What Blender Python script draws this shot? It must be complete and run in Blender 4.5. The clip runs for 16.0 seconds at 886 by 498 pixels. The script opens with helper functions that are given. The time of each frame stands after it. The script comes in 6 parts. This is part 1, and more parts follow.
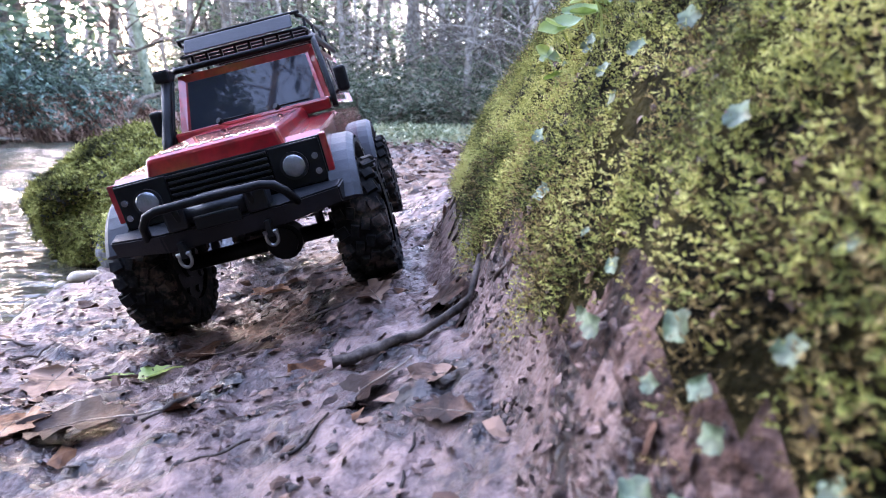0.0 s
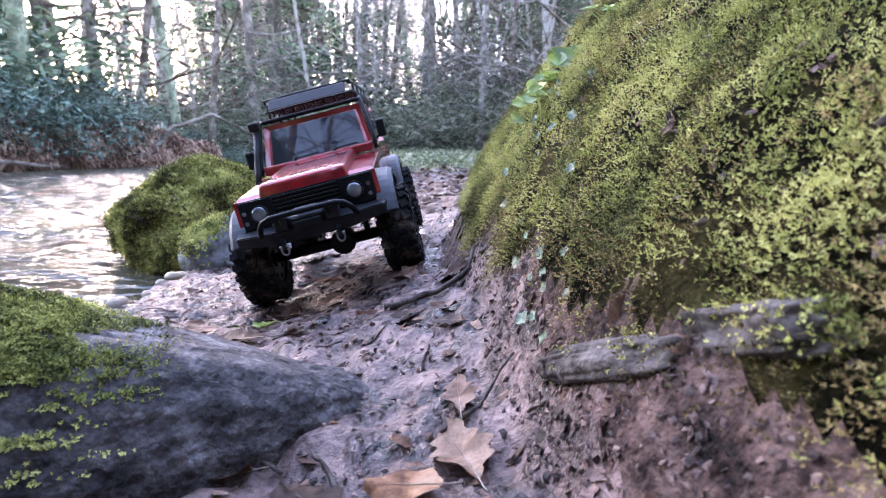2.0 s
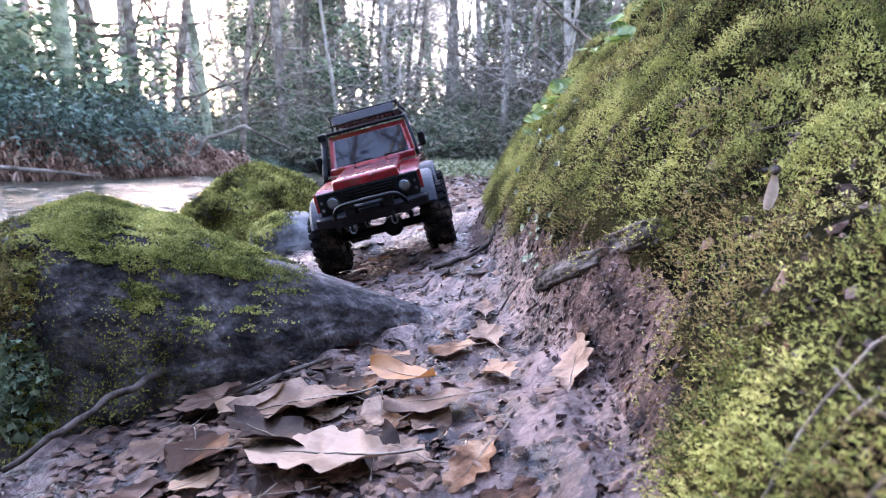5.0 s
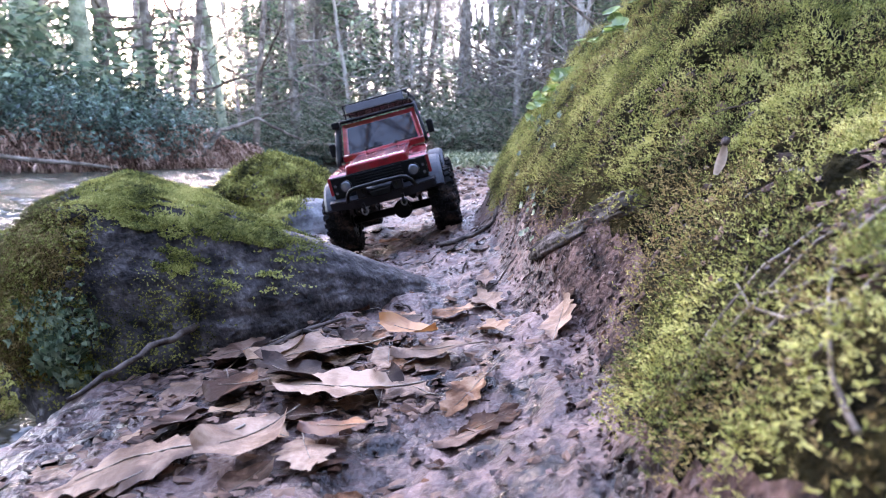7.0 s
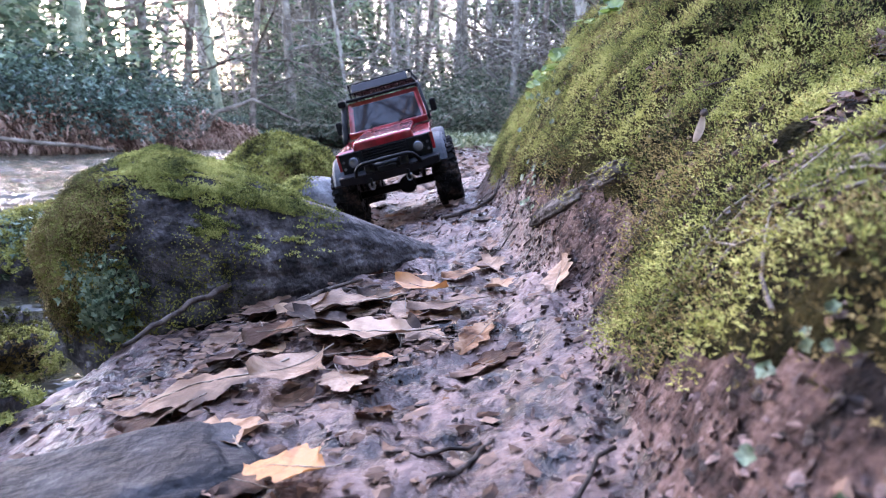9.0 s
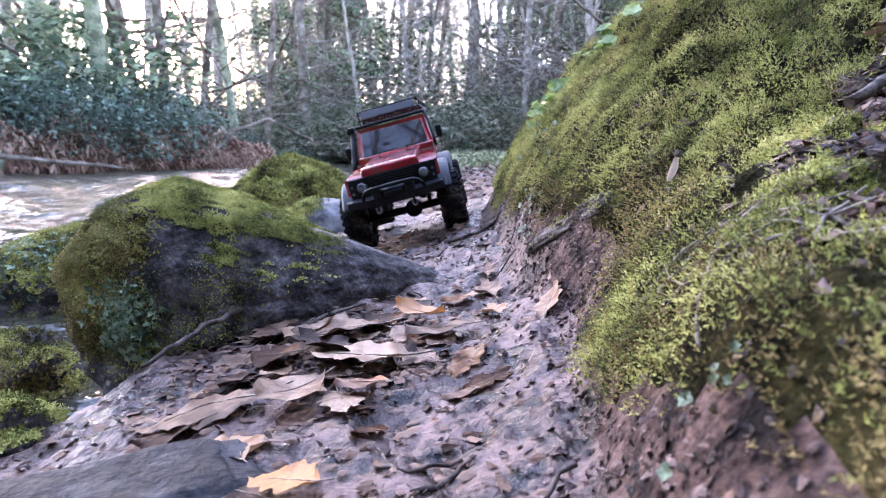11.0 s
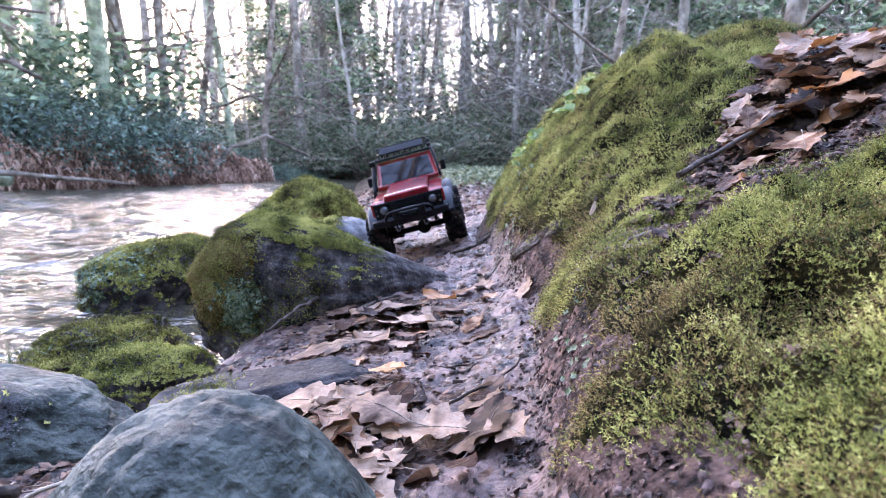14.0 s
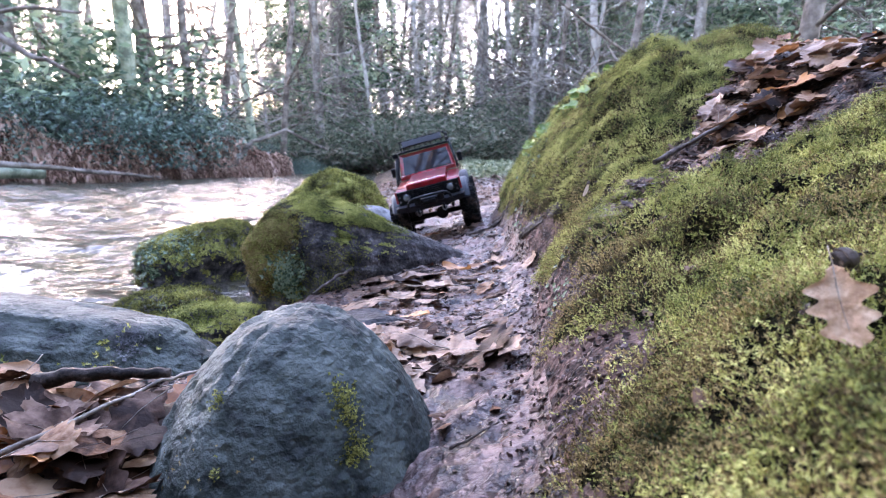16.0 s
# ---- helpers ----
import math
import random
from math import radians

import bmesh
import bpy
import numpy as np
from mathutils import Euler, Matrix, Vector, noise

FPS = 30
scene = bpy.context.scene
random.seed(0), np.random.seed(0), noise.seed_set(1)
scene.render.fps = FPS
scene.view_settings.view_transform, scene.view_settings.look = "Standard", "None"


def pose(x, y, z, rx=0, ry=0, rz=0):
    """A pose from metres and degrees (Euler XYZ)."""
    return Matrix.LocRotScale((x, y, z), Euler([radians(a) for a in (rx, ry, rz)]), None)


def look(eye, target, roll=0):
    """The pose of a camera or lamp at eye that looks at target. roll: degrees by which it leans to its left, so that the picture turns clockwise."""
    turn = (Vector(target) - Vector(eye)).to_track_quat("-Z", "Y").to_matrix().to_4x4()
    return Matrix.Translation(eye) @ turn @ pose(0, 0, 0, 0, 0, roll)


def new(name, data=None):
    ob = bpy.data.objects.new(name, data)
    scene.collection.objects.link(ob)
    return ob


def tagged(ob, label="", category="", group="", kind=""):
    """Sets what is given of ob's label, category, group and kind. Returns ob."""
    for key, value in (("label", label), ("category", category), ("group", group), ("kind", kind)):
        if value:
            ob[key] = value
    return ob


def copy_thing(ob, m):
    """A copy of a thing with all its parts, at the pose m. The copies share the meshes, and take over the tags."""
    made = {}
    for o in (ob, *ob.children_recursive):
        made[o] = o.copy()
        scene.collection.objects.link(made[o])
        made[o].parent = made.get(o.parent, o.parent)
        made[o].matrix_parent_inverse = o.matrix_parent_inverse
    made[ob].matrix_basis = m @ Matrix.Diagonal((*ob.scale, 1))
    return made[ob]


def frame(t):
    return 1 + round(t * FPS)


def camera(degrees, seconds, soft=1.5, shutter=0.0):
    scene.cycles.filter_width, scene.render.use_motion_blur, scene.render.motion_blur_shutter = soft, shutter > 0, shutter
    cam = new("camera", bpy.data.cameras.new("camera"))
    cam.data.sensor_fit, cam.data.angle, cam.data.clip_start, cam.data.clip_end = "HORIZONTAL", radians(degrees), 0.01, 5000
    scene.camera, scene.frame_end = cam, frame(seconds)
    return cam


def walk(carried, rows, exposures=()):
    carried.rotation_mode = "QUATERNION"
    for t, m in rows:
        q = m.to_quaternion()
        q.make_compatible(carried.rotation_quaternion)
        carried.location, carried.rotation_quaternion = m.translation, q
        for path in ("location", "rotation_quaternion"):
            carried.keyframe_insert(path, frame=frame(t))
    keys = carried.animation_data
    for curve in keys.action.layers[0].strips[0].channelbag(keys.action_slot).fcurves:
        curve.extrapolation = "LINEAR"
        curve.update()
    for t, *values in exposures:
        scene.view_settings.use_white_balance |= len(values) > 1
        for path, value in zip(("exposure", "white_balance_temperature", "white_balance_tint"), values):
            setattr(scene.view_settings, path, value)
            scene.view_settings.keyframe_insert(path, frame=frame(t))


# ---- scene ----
cam = camera(75.8, 16.0, soft=1.0)
PATH = [
    (0, (0.008, 0.02, 0.165), (0.03, 1.977, -0.247), 1.0),
    (0.5, (0.015, -0.007, 0.192), (0.033, 1.949, -0.225), 0.8),
    (1, (0.009, -0.076, 0.198), (-0.02, 1.884, -0.199), 1.2),
    (1.5, (0.014, -0.132, 0.193), (-0.073, 1.829, -0.188), 1.1),
    (2, (0.014, -0.216, 0.179), (-0.02, 1.757, -0.151), 0.7),
    (2.3, (0.01, -0.256, 0.203), (-0.01, 1.71, -0.166), -0.1),
    (2.5, (-0.011, -0.27, 0.199), (0.017, 1.702, -0.13), 0.8),
    (3, (-0.023, -0.322, 0.222), (0.025, 1.653, -0.083), 0.9),
    (3.5, (-0.018, -0.354, 0.219), (0.031, 1.626, -0.058), 0.9),
    (4, (-0.009, -0.395, 0.196), (-0.019, 1.586, -0.08), 1.1),
    (4.5, (-0.001, -0.426, 0.177), (-0.078, 1.552, -0.11), 0.9),
    (4.7, (0.003, -0.432, 0.173), (-0.09, 1.544, -0.119), 0.8),
    (6.8, (0.021, -0.494, 0.157), (-0.131, 1.478, -0.145), 0.6),
    (7, (0.021, -0.497, 0.156), (-0.131, 1.471, -0.164), 0.7),
    (7.5, (0.014, -0.505, 0.165), (-0.098, 1.462, -0.179), 0.5),
    (8, (0.015, -0.525, 0.165), (-0.051, 1.441, -0.197), 0.5),
    (8.5, (0.009, -0.538, 0.15), (-0.086, 1.424, -0.226), 0.6),
    (8.7, (0.01, -0.545, 0.147), (-0.107, 1.415, -0.235), 0.6),
    (10.8, (0.03, -0.572, 0.166), (-0.15, 1.391, -0.171), 0.5),
    (11, (0.03, -0.582, 0.165), (-0.154, 1.383, -0.16), 0.4),
    (11.5, (0.031, -0.61, 0.176), (-0.171, 1.353, -0.148), 0.6),
    (12, (0.034, -0.643, 0.194), (-0.233, 1.311, -0.135), 0.5),
    (12.5, (0.039, -0.68, 0.199), (-0.256, 1.27, -0.134), 0.4),
    (13, (0.027, -0.769, 0.215), (-0.242, 1.188, -0.102), 0.3),
    (13.5, (0.019, -0.843, 0.22), (-0.163, 1.127, -0.074), 0.3),
    (14, (0.028, -0.881, 0.206), (-0.13, 1.093, -0.075), 0.3),
    (14.5, (0.021, -0.926, 0.2), (-0.186, 1.047, -0.052), 0.5),
    (15, (0.029, -0.967, 0.202), (-0.275, 0.994, -0.045), 0.5),
    (15.5, (0.043, -1.008, 0.188), (-0.256, 0.952, -0.074), 0.3),
    (16, (0.039, -1.032, 0.197), (-0.175, 0.934, -0.103), 0.3),
]
walk(cam, [(t, look(eye, target, roll)) for t, eye, target, roll in PATH], [(0, 4.95, 6650, 35), (3, 4.75, 6650, 35), (16, 4.75, 6650, 35)])

# ---- lens focus ----
cam.data.dof.use_dof = True
cam.data.dof.focus_distance = 0.5
cam.data.dof.aperture_fstop = 14.0

# ---- world and sun ----
SUN_AZ, SUN_EL = -32.0, 14.0          # degrees from +y (to the left), degrees up
world = bpy.data.worlds.new("sky")
scene.world = world
world.use_nodes = True
wn = world.node_tree
sky = wn.nodes.new("ShaderNodeTexSky")
sky.sky_type = 'NISHITA'
sky.sun_disc = False
sky.sun_elevation = radians(SUN_EL)
sky.sun_rotation = radians(SUN_AZ)
sky.air_density, sky.dust_density, sky.ozone_density = 1.0, 0.7, 1.0
wn.nodes["Background"].inputs["Strength"].default_value = 0.15
wn.links.new(sky.outputs[0], wn.nodes["Background"].inputs["Color"])
sun_data = bpy.data.lights.new("sun", 'SUN')
sun_data.energy = 0.5
sun_data.angle = radians(40)
sun_data.color = (1.0, 0.86, 0.7)
sun = new("sun", sun_data)
sun.matrix_world = look((math.sin(radians(SUN_AZ)) * 50, math.cos(radians(SUN_AZ)) * 50, 50 * math.tan(radians(SUN_EL))), (0, 0, 0))


# ---- materials ----
def material(name, stops, scale=20.0, rough=0.7, bump=0.3, bump_scale=80.0, metal=0.0, island=0.0, per_object=0.0, detail=6.0, spec=0.5, dist=0.004,
             wet=0.0, coat=0.0, translucent=0.0, pits=0.0):
    """Base colour from two scales of noise through a ramp; island and per_object shift it for each piece."""
    m = bpy.data.materials.new(name)
    m.use_nodes = True
    nt = m.node_tree
    n, L = nt.nodes, nt.links
    b = n["Principled BSDF"]
    co = n.new("ShaderNodeTexCoord")
    n1 = n.new("ShaderNodeTexNoise")
    n1.inputs["Scale"].default_value, n1.inputs["Detail"].default_value = scale, detail
    n2 = n.new("ShaderNodeTexNoise")
    n2.inputs["Scale"].default_value, n2.inputs["Detail"].default_value = scale * 6.3, 4
    L.new(co.outputs["Object"], n1.inputs["Vector"])
    L.new(co.outputs["Object"], n2.inputs["Vector"])
    mix = n.new("ShaderNodeMath")
    mix.operation = 'MULTIPLY_ADD'
    mix.inputs[1].default_value, mix.inputs[2].default_value = 0.35, -0.175
    L.new(n2.outputs["Fac"], mix.inputs[0])
    add = n.new("ShaderNodeMath")
    L.new(n1.outputs["Fac"], add.inputs[0])
    L.new(mix.outputs[0], add.inputs[1])
    fac = add.outputs[0]
    for amount, node, out in ((island, "ShaderNodeNewGeometry", "Random Per Island"), (per_object, "ShaderNodeObjectInfo", "Random")):
        if amount:
            g = n.new(node)
            ma = n.new("ShaderNodeMath")
            ma.operation = 'MULTIPLY_ADD'
            ma.inputs[1].default_value, ma.inputs[2].default_value = amount, -amount / 2
            L.new(g.outputs[out], ma.inputs[0])
            a2 = n.new("ShaderNodeMath")
            L.new(fac, a2.inputs[0])
            L.new(ma.outputs[0], a2.inputs[1])
            fac = a2.outputs[0]
    wide = n.new("ShaderNodeMath")
    wide.operation = 'MULTIPLY_ADD'
    wide.inputs[1].default_value, wide.inputs[2].default_value = 2.1, -0.55
    L.new(fac, wide.inputs[0])
    fac = wide.outputs[0]
    ramp = n.new("ShaderNodeValToRGB")
    els = ramp.color_ramp.elements
    while len(els) < len(stops):
        els.new(0.5)
    for e, (p, c) in zip(els, stops):
        e.position, e.color = p, (*c, 1)
    L.new(fac, ramp.inputs[0])
    L.new(ramp.outputs[0], b.inputs["Base Color"])
    b.inputs["Roughness"].default_value = rough
    b.inputs["Metallic"].default_value = metal
    b.inputs["Specular IOR Level"].default_value = spec
    b.inputs["Coat Weight"].default_value = coat
    if wet:
        wr = n.new("ShaderNodeMapRange")
        wr.inputs[1].default_value, wr.inputs[2].default_value = 0.38, 0.62
        wr.inputs[3].default_value, wr.inputs[4].default_value = rough - wet, rough
        L.new(n1.outputs["Fac"], wr.inputs[0])
        L.new(wr.outputs[0], b.inputs["Roughness"])
    if bump:
        n3 = n.new("ShaderNodeTexNoise")
        n3.inputs["Scale"].default_value, n3.inputs["Detail"].default_value = bump_scale, 6
        L.new(co.outputs["Object"], n3.inputs["Vector"])
        bp = n.new("ShaderNodeBump")
        bp.inputs["Strength"].default_value, bp.inputs["Distance"].default_value = bump, dist
        rise = n3.outputs["Fac"]
        if pits:
            vo = n.new("ShaderNodeTexVoronoi")
            vo.inputs["Scale"].default_value = pits
            L.new(co.outputs["Object"], vo.inputs["Vector"])
            mr = n.new("ShaderNodeMapRange")
            mr.inputs[1].default_value, mr.inputs[2].default_value = 0.08, 0.3
            L.new(vo.outputs["Distance"], mr.inputs[0])
            am = n.new("ShaderNodeMath")
            am.operation = 'MULTIPLY_ADD'
            am.inputs[1].default_value = 0.5
            L.new(mr.outputs[0], am.inputs[0])
            L.new(rise, am.inputs[2])
            rise = am.outputs[0]
        L.new(rise, bp.inputs["Height"])
        L.new(bp.outputs[0], b.inputs["Normal"])
    if translucent:
        tr = n.new("ShaderNodeBsdfTranslucent")
        L.new(ramp.outputs[0], tr.inputs["Color"])
        ms = n.new("ShaderNodeMixShader")
        ms.inputs[0].default_value = translucent
        L.new(b.outputs[0], ms.inputs[1])
        L.new(tr.outputs[0], ms.inputs[2])
        L.new(ms.outputs[0], n["Material Output"].inputs["Surface"])
    return m


MUD = material("mud", [(0.2, (0.007, 0.004, 0.0035)), (0.48, (0.07, 0.04, 0.033)), (0.85, (0.2, 0.124, 0.104))], 26, 0.52, 1.0, 150, wet=0.28, dist=0.005, spec=0.33)
ROCK = material("rock", [(0.12, (0.013, 0.011, 0.011)), (0.5, (0.055, 0.047, 0.046)), (0.75, (0.11, 0.096, 0.093)), (0.98, (0.2, 0.18, 0.175))], 45, 0.64, 1.0, 150, dist=0.005, pits=55, spec=0.18)
ROCK_GREEN = material("boulder rock", [(0.08, (0.013, 0.0165, 0.0145)), (0.45, (0.05, 0.061, 0.052)), (0.95, (0.118, 0.133, 0.113))], 30, 0.58, 1.0, 160, dist=0.005, spec=0.2, pits=50)
ROCK_SLAB = material("slate slab", [(0.15, (0.009, 0.009, 0.01)), (0.5, (0.024, 0.0235, 0.025)), (0.9, (0.06, 0.058, 0.059))], 36, 0.6, 0.9, 120, dist=0.005, spec=0.15)
ROCK_PALE = material("pale rock", [(0.1, (0.045, 0.045, 0.047)), (0.5, (0.115, 0.115, 0.118)), (0.95, (0.22, 0.218, 0.215))], 26, 0.6, 0.9, 90, dist=0.005, spec=0.2)
ROCK_BROWN = material("brown weathered stone", [(0.15, (0.018, 0.014, 0.012)), (0.5, (0.06, 0.048, 0.041)), (0.9, (0.15, 0.125, 0.11))], 30, 0.75, 1.0, 130, dist=0.005, spec=0.15)
MOSS = material("moss", [(0.08, (0.022, 0.028, 0.009)), (0.35, (0.148, 0.162, 0.041)), (0.62, (0.37, 0.365, 0.1)), (0.95, (0.61, 0.555, 0.2))], 16, 0.7, 0, island=0.2, translucent=0.2, spec=0.08)
MOSS_BROWN = material("brown moss, age and shade", [(0.18, (0.034, 0.025, 0.01)), (0.5, (0.145, 0.102, 0.04)), (0.8, (0.36, 0.265, 0.11))], 12, 0.8, 0, island=0.3, translucent=0.2, spec=0.05)
SOIL = material("soil", [(0.2, (0.009, 0.0055, 0.0038)), (0.5, (0.03, 0.018, 0.0125)), (0.8, (0.08, 0.051, 0.036))], 40, 0.65, 0.9, 220, wet=0.2, dist=0.003, island=0.4, spec=0.12)
MUD_CLOD = material("clods of mud", [(0.1, (0.02, 0.012, 0.01)), (0.5, (0.082, 0.049, 0.041)), (0.9, (0.18, 0.112, 0.094))], 40, 0.6, 0.9, 220, wet=0.2, dist=0.003, island=0.5, spec=0.2)
MOSS_OLIVE = material("olive moss", [(0.08, (0.018, 0.018, 0.006)), (0.38, (0.13, 0.128, 0.034)), (0.65, (0.3, 0.29, 0.08)), (0.95, (0.5, 0.47, 0.15))], 14, 0.8, 0, island=0.22, translucent=0.15, spec=0.05)
# dense moss bed, its colour near black for the shade between shoots
MOSS_BED_SHADE = material("moss bed with gap shade", [(0.2, (0.003, 0.0024, 0.001)), (0.5, (0.012, 0.01, 0.004)), (0.8, (0.045, 0.036, 0.013))], 30, 0.9, 1.0, 260, dist=0.005, spec=0.03)
# cut bank earth, kept darker than MUD where the bank blocks light
EARTH = material("crumbling shaded earth", [(0.2, (0.009, 0.0055, 0.0045)), (0.5, (0.066, 0.038, 0.03)), (0.85, (0.165, 0.1, 0.08))], 40, 0.8, 1.0, 160, dist=0.006, spec=0.12)
LEAF_BROWN = material("brown leaf", [(0.15, (0.045, 0.017, 0.008)), (0.4, (0.155, 0.066, 0.03)), (0.6, (0.25, 0.128, 0.069)), (0.9, (0.37, 0.225, 0.137))], 22, 0.55, 0.8, 90, per_object=0.5, translucent=0.12, dist=0.003, island=0.2, spec=0.12)
LEAF_DARK = material("wet dark leaf", [(0.2, (0.02, 0.0095, 0.006)), (0.5, (0.08, 0.041, 0.027)), (0.85, (0.2, 0.12, 0.085))], 22, 0.5, 0.6, 90, per_object=0.4, dist=0.002, island=0.3, spec=0.09)
LEAF_TAN = material("tan leaf", [(0.1, (0.11, 0.058, 0.034)), (0.5, (0.235, 0.138, 0.087)), (0.9, (0.36, 0.235, 0.16))], 40, 0.5, 0.8, 110, spec=0.22, translucent=0.1, dist=0.002, per_object=0.3)
LEAF_PALE = material("pale oak leaf", [(0.1, (0.29, 0.155, 0.085)), (0.5, (0.5, 0.29, 0.165)), (0.9, (0.64, 0.42, 0.27))], 40, 0.6, 0.8, 110, spec=0.12, translucent=0.15, dist=0.002)
LEAF_ORANGE = material("orange leaf", [(0.2, (0.12, 0.035, 0.009)), (0.5, (0.29, 0.1, 0.025)), (0.8, (0.44, 0.19, 0.06))], 18, 0.5, 0.4, 120, per_object=0.4, translucent=0.2, dist=0.002)
LEAF_GREEN = material("fresh leaf", [(0.2, (0.12, 0.19, 0.035)), (0.5, (0.22, 0.31, 0.065)), (0.8, (0.36, 0.43, 0.13))], 18, 0.45, 0.3, 120, per_object=0.4, translucent=0.3, dist=0.002)
LEAF_IVY = material("ivy leaf", [(0.2, (0.05, 0.08, 0.035)), (0.5, (0.13, 0.185, 0.095)), (0.8, (0.23, 0.29, 0.17))], 30, 0.5, 0.2, 120, island=0.5, translucent=0.15, dist=0.002)
LEAF_BLUE = material("blue-green leaf", [(0.2, (0.05, 0.09, 0.048)), (0.5, (0.155, 0.23, 0.135)), (0.8, (0.3, 0.375, 0.25))], 30, 0.45, 0.2, 120, island=0.5, translucent=0.15, dist=0.002, spec=0.3)
PEBBLE = material("wet pebble", [(0.2, (0.04, 0.026, 0.014)), (0.5, (0.11, 0.075, 0.04)), (0.8, (0.2, 0.15, 0.09))], 20, 0.3, 0.3, 90, per_object=0.5)
TWIG = material("twig", [(0.2, (0.016, 0.011, 0.009)), (0.5, (0.05, 0.035, 0.028)), (0.8, (0.12, 0.09, 0.075))], 60, 0.65, 0.6, 250, dist=0.002, per_object=0.2, spec=0.15)
TWIG_PALE = material("pale twig", [(0.2, (0.08, 0.055, 0.038)), (0.5, (0.18, 0.135, 0.1)), (0.8, (0.3, 0.24, 0.18))], 60, 0.65, 0.6, 250, dist=0.002)
BARK = material("bark", [(0.2, (0.105, 0.09, 0.076)), (0.5, (0.2, 0.178, 0.152)), (0.85, (0.32, 0.295, 0.26))], 5, 0.85, 0.8, 14, dist=0.03, per_object=0.3, spec=0.1)
BARK_GREEN = material("algae bark", [(0.2, (0.11, 0.125, 0.085)), (0.5, (0.22, 0.245, 0.165)), (0.85, (0.34, 0.36, 0.26))], 5, 0.85, 0.8, 14, dist=0.03, spec=0.1)
BARK_DARK = material("dark bark", [(0.2, (0.075, 0.06, 0.048)), (0.5, (0.16, 0.13, 0.105)), (0.85, (0.26, 0.22, 0.185))], 5, 0.85, 0.8, 14, dist=0.03, spec=0.1)
FOLIAGE = material("rhododendron leaf", [(0.15, (0.018, 0.04, 0.028)), (0.5, (0.055, 0.098, 0.068)), (0.85, (0.13, 0.2, 0.148))], 1.2, 0.35, 0, island=0.55, translucent=0.15)
FOLIAGE_CON = material("evergreen needles", [(0.15, (0.055, 0.09, 0.055)), (0.5, (0.15, 0.21, 0.13)), (0.85, (0.28, 0.34, 0.21))], 0.8, 0.6, 0, island=0.5, translucent=0.3, spec=0.15)
UNDER = material("undergrowth", [(0.15, (0.045, 0.065, 0.04)), (0.45, (0.11, 0.145, 0.09)), (0.65, (0.19, 0.2, 0.135)), (0.9, (0.28, 0.25, 0.19))], 0.6, 0.7, 0, island=0.5, translucent=0.2, spec=0.1)
# twigs paler than their bark: distance haze put into the colour
TWIG_HAZE = material("haze-paled twigs", [(0.15, (0.16, 0.155, 0.125)), (0.5, (0.3, 0.295, 0.25)), (0.85, (0.42, 0.41, 0.36))], 0.8, 0.8, 0, island=0.5, translucent=0.35, spec=0.1)
GRASS = material("grass", [(0.25, (0.07, 0.095, 0.045)), (0.5, (0.15, 0.185, 0.095)), (0.75, (0.26, 0.28, 0.17))], 2, 0.6, 0, island=0.5, translucent=0.3)
FERN = material("dead fern", [(0.2, (0.1, 0.052, 0.036)), (0.5, (0.31, 0.18, 0.13)), (0.8, (0.52, 0.35, 0.27))], 1.5, 0.8, 0, island=0.5, translucent=0.25, spec=0.1)
WOODS = material("far wood floor", [(0.2, (0.022, 0.015, 0.01)), (0.5, (0.062, 0.043, 0.029)), (0.8, (0.125, 0.09, 0.062))], 7, 0.9, 0.8, 40, dist=0.03, spec=0.08)


def plain(name, colour, rough=0.5, metal=0.0, coat=0.0, bump=0.0, bump_scale=600, spec=0.5):
    c = np.array(colour)
    return material(name, [(0.3, tuple(c * 0.75)), (0.7, tuple(np.minimum(c * 1.25, 1)))], 30, rough, bump, bump_scale, metal, spec=spec, coat=coat, dist=0.001)


PAINT = plain("red metallic paint", (0.27, 0.005, 0.012), 0.3, 0.3, 1.0)
BLACK = plain("black plastic", (0.0045, 0.005, 0.006), 0.5, 0, 0, 0.15, spec=0.16)
GREY_BLACK = plain("dark grey plastic", (0.0065, 0.0075, 0.01), 0.45, 0, 0, 0.2, spec=0.25)
FLARE = plain("grey fender plastic", (0.02, 0.0235, 0.031), 0.5, 0, 0, 0.2, spec=0.3)
RUBBER = material("muddy rubber", [(0.35, (0.006, 0.006, 0.0065)), (0.6, (0.016, 0.0155, 0.0155)), (0.85, (0.07, 0.05, 0.042))], 45, 0.8, 0.4, 300, dist=0.001, spec=0.1)
STEEL = plain("steel", (0.22, 0.225, 0.24), 0.4, 1.0)
SILVER = plain("silver lettering", (0.62, 0.6, 0.6), 0.35, 0.6)
# flat near-black in place of the unlit cab, which is not modelled
DARK = plain("dark interior", (0.012, 0.013, 0.016), 0.6)
LENS = plain("clear lens", (0.16, 0.17, 0.19), 0.1, 0.5, 0.9)

PAPERY = plain("papery wing", (0.38, 0.27, 0.175), 0.5, bump=0.3, bump_scale=300)

PANE = bpy.data.materials.new("tinted glass")
PANE.use_nodes = True
_p = PANE.node_tree.nodes["Principled BSDF"]
_p.inputs["Base Color"].default_value = (0.012, 0.015, 0.022, 1)
_p.inputs["Roughness"].default_value = 0.03
_p.inputs["Specular IOR Level"].default_value = 0.3
_p.inputs["IOR"].default_value = 1.5

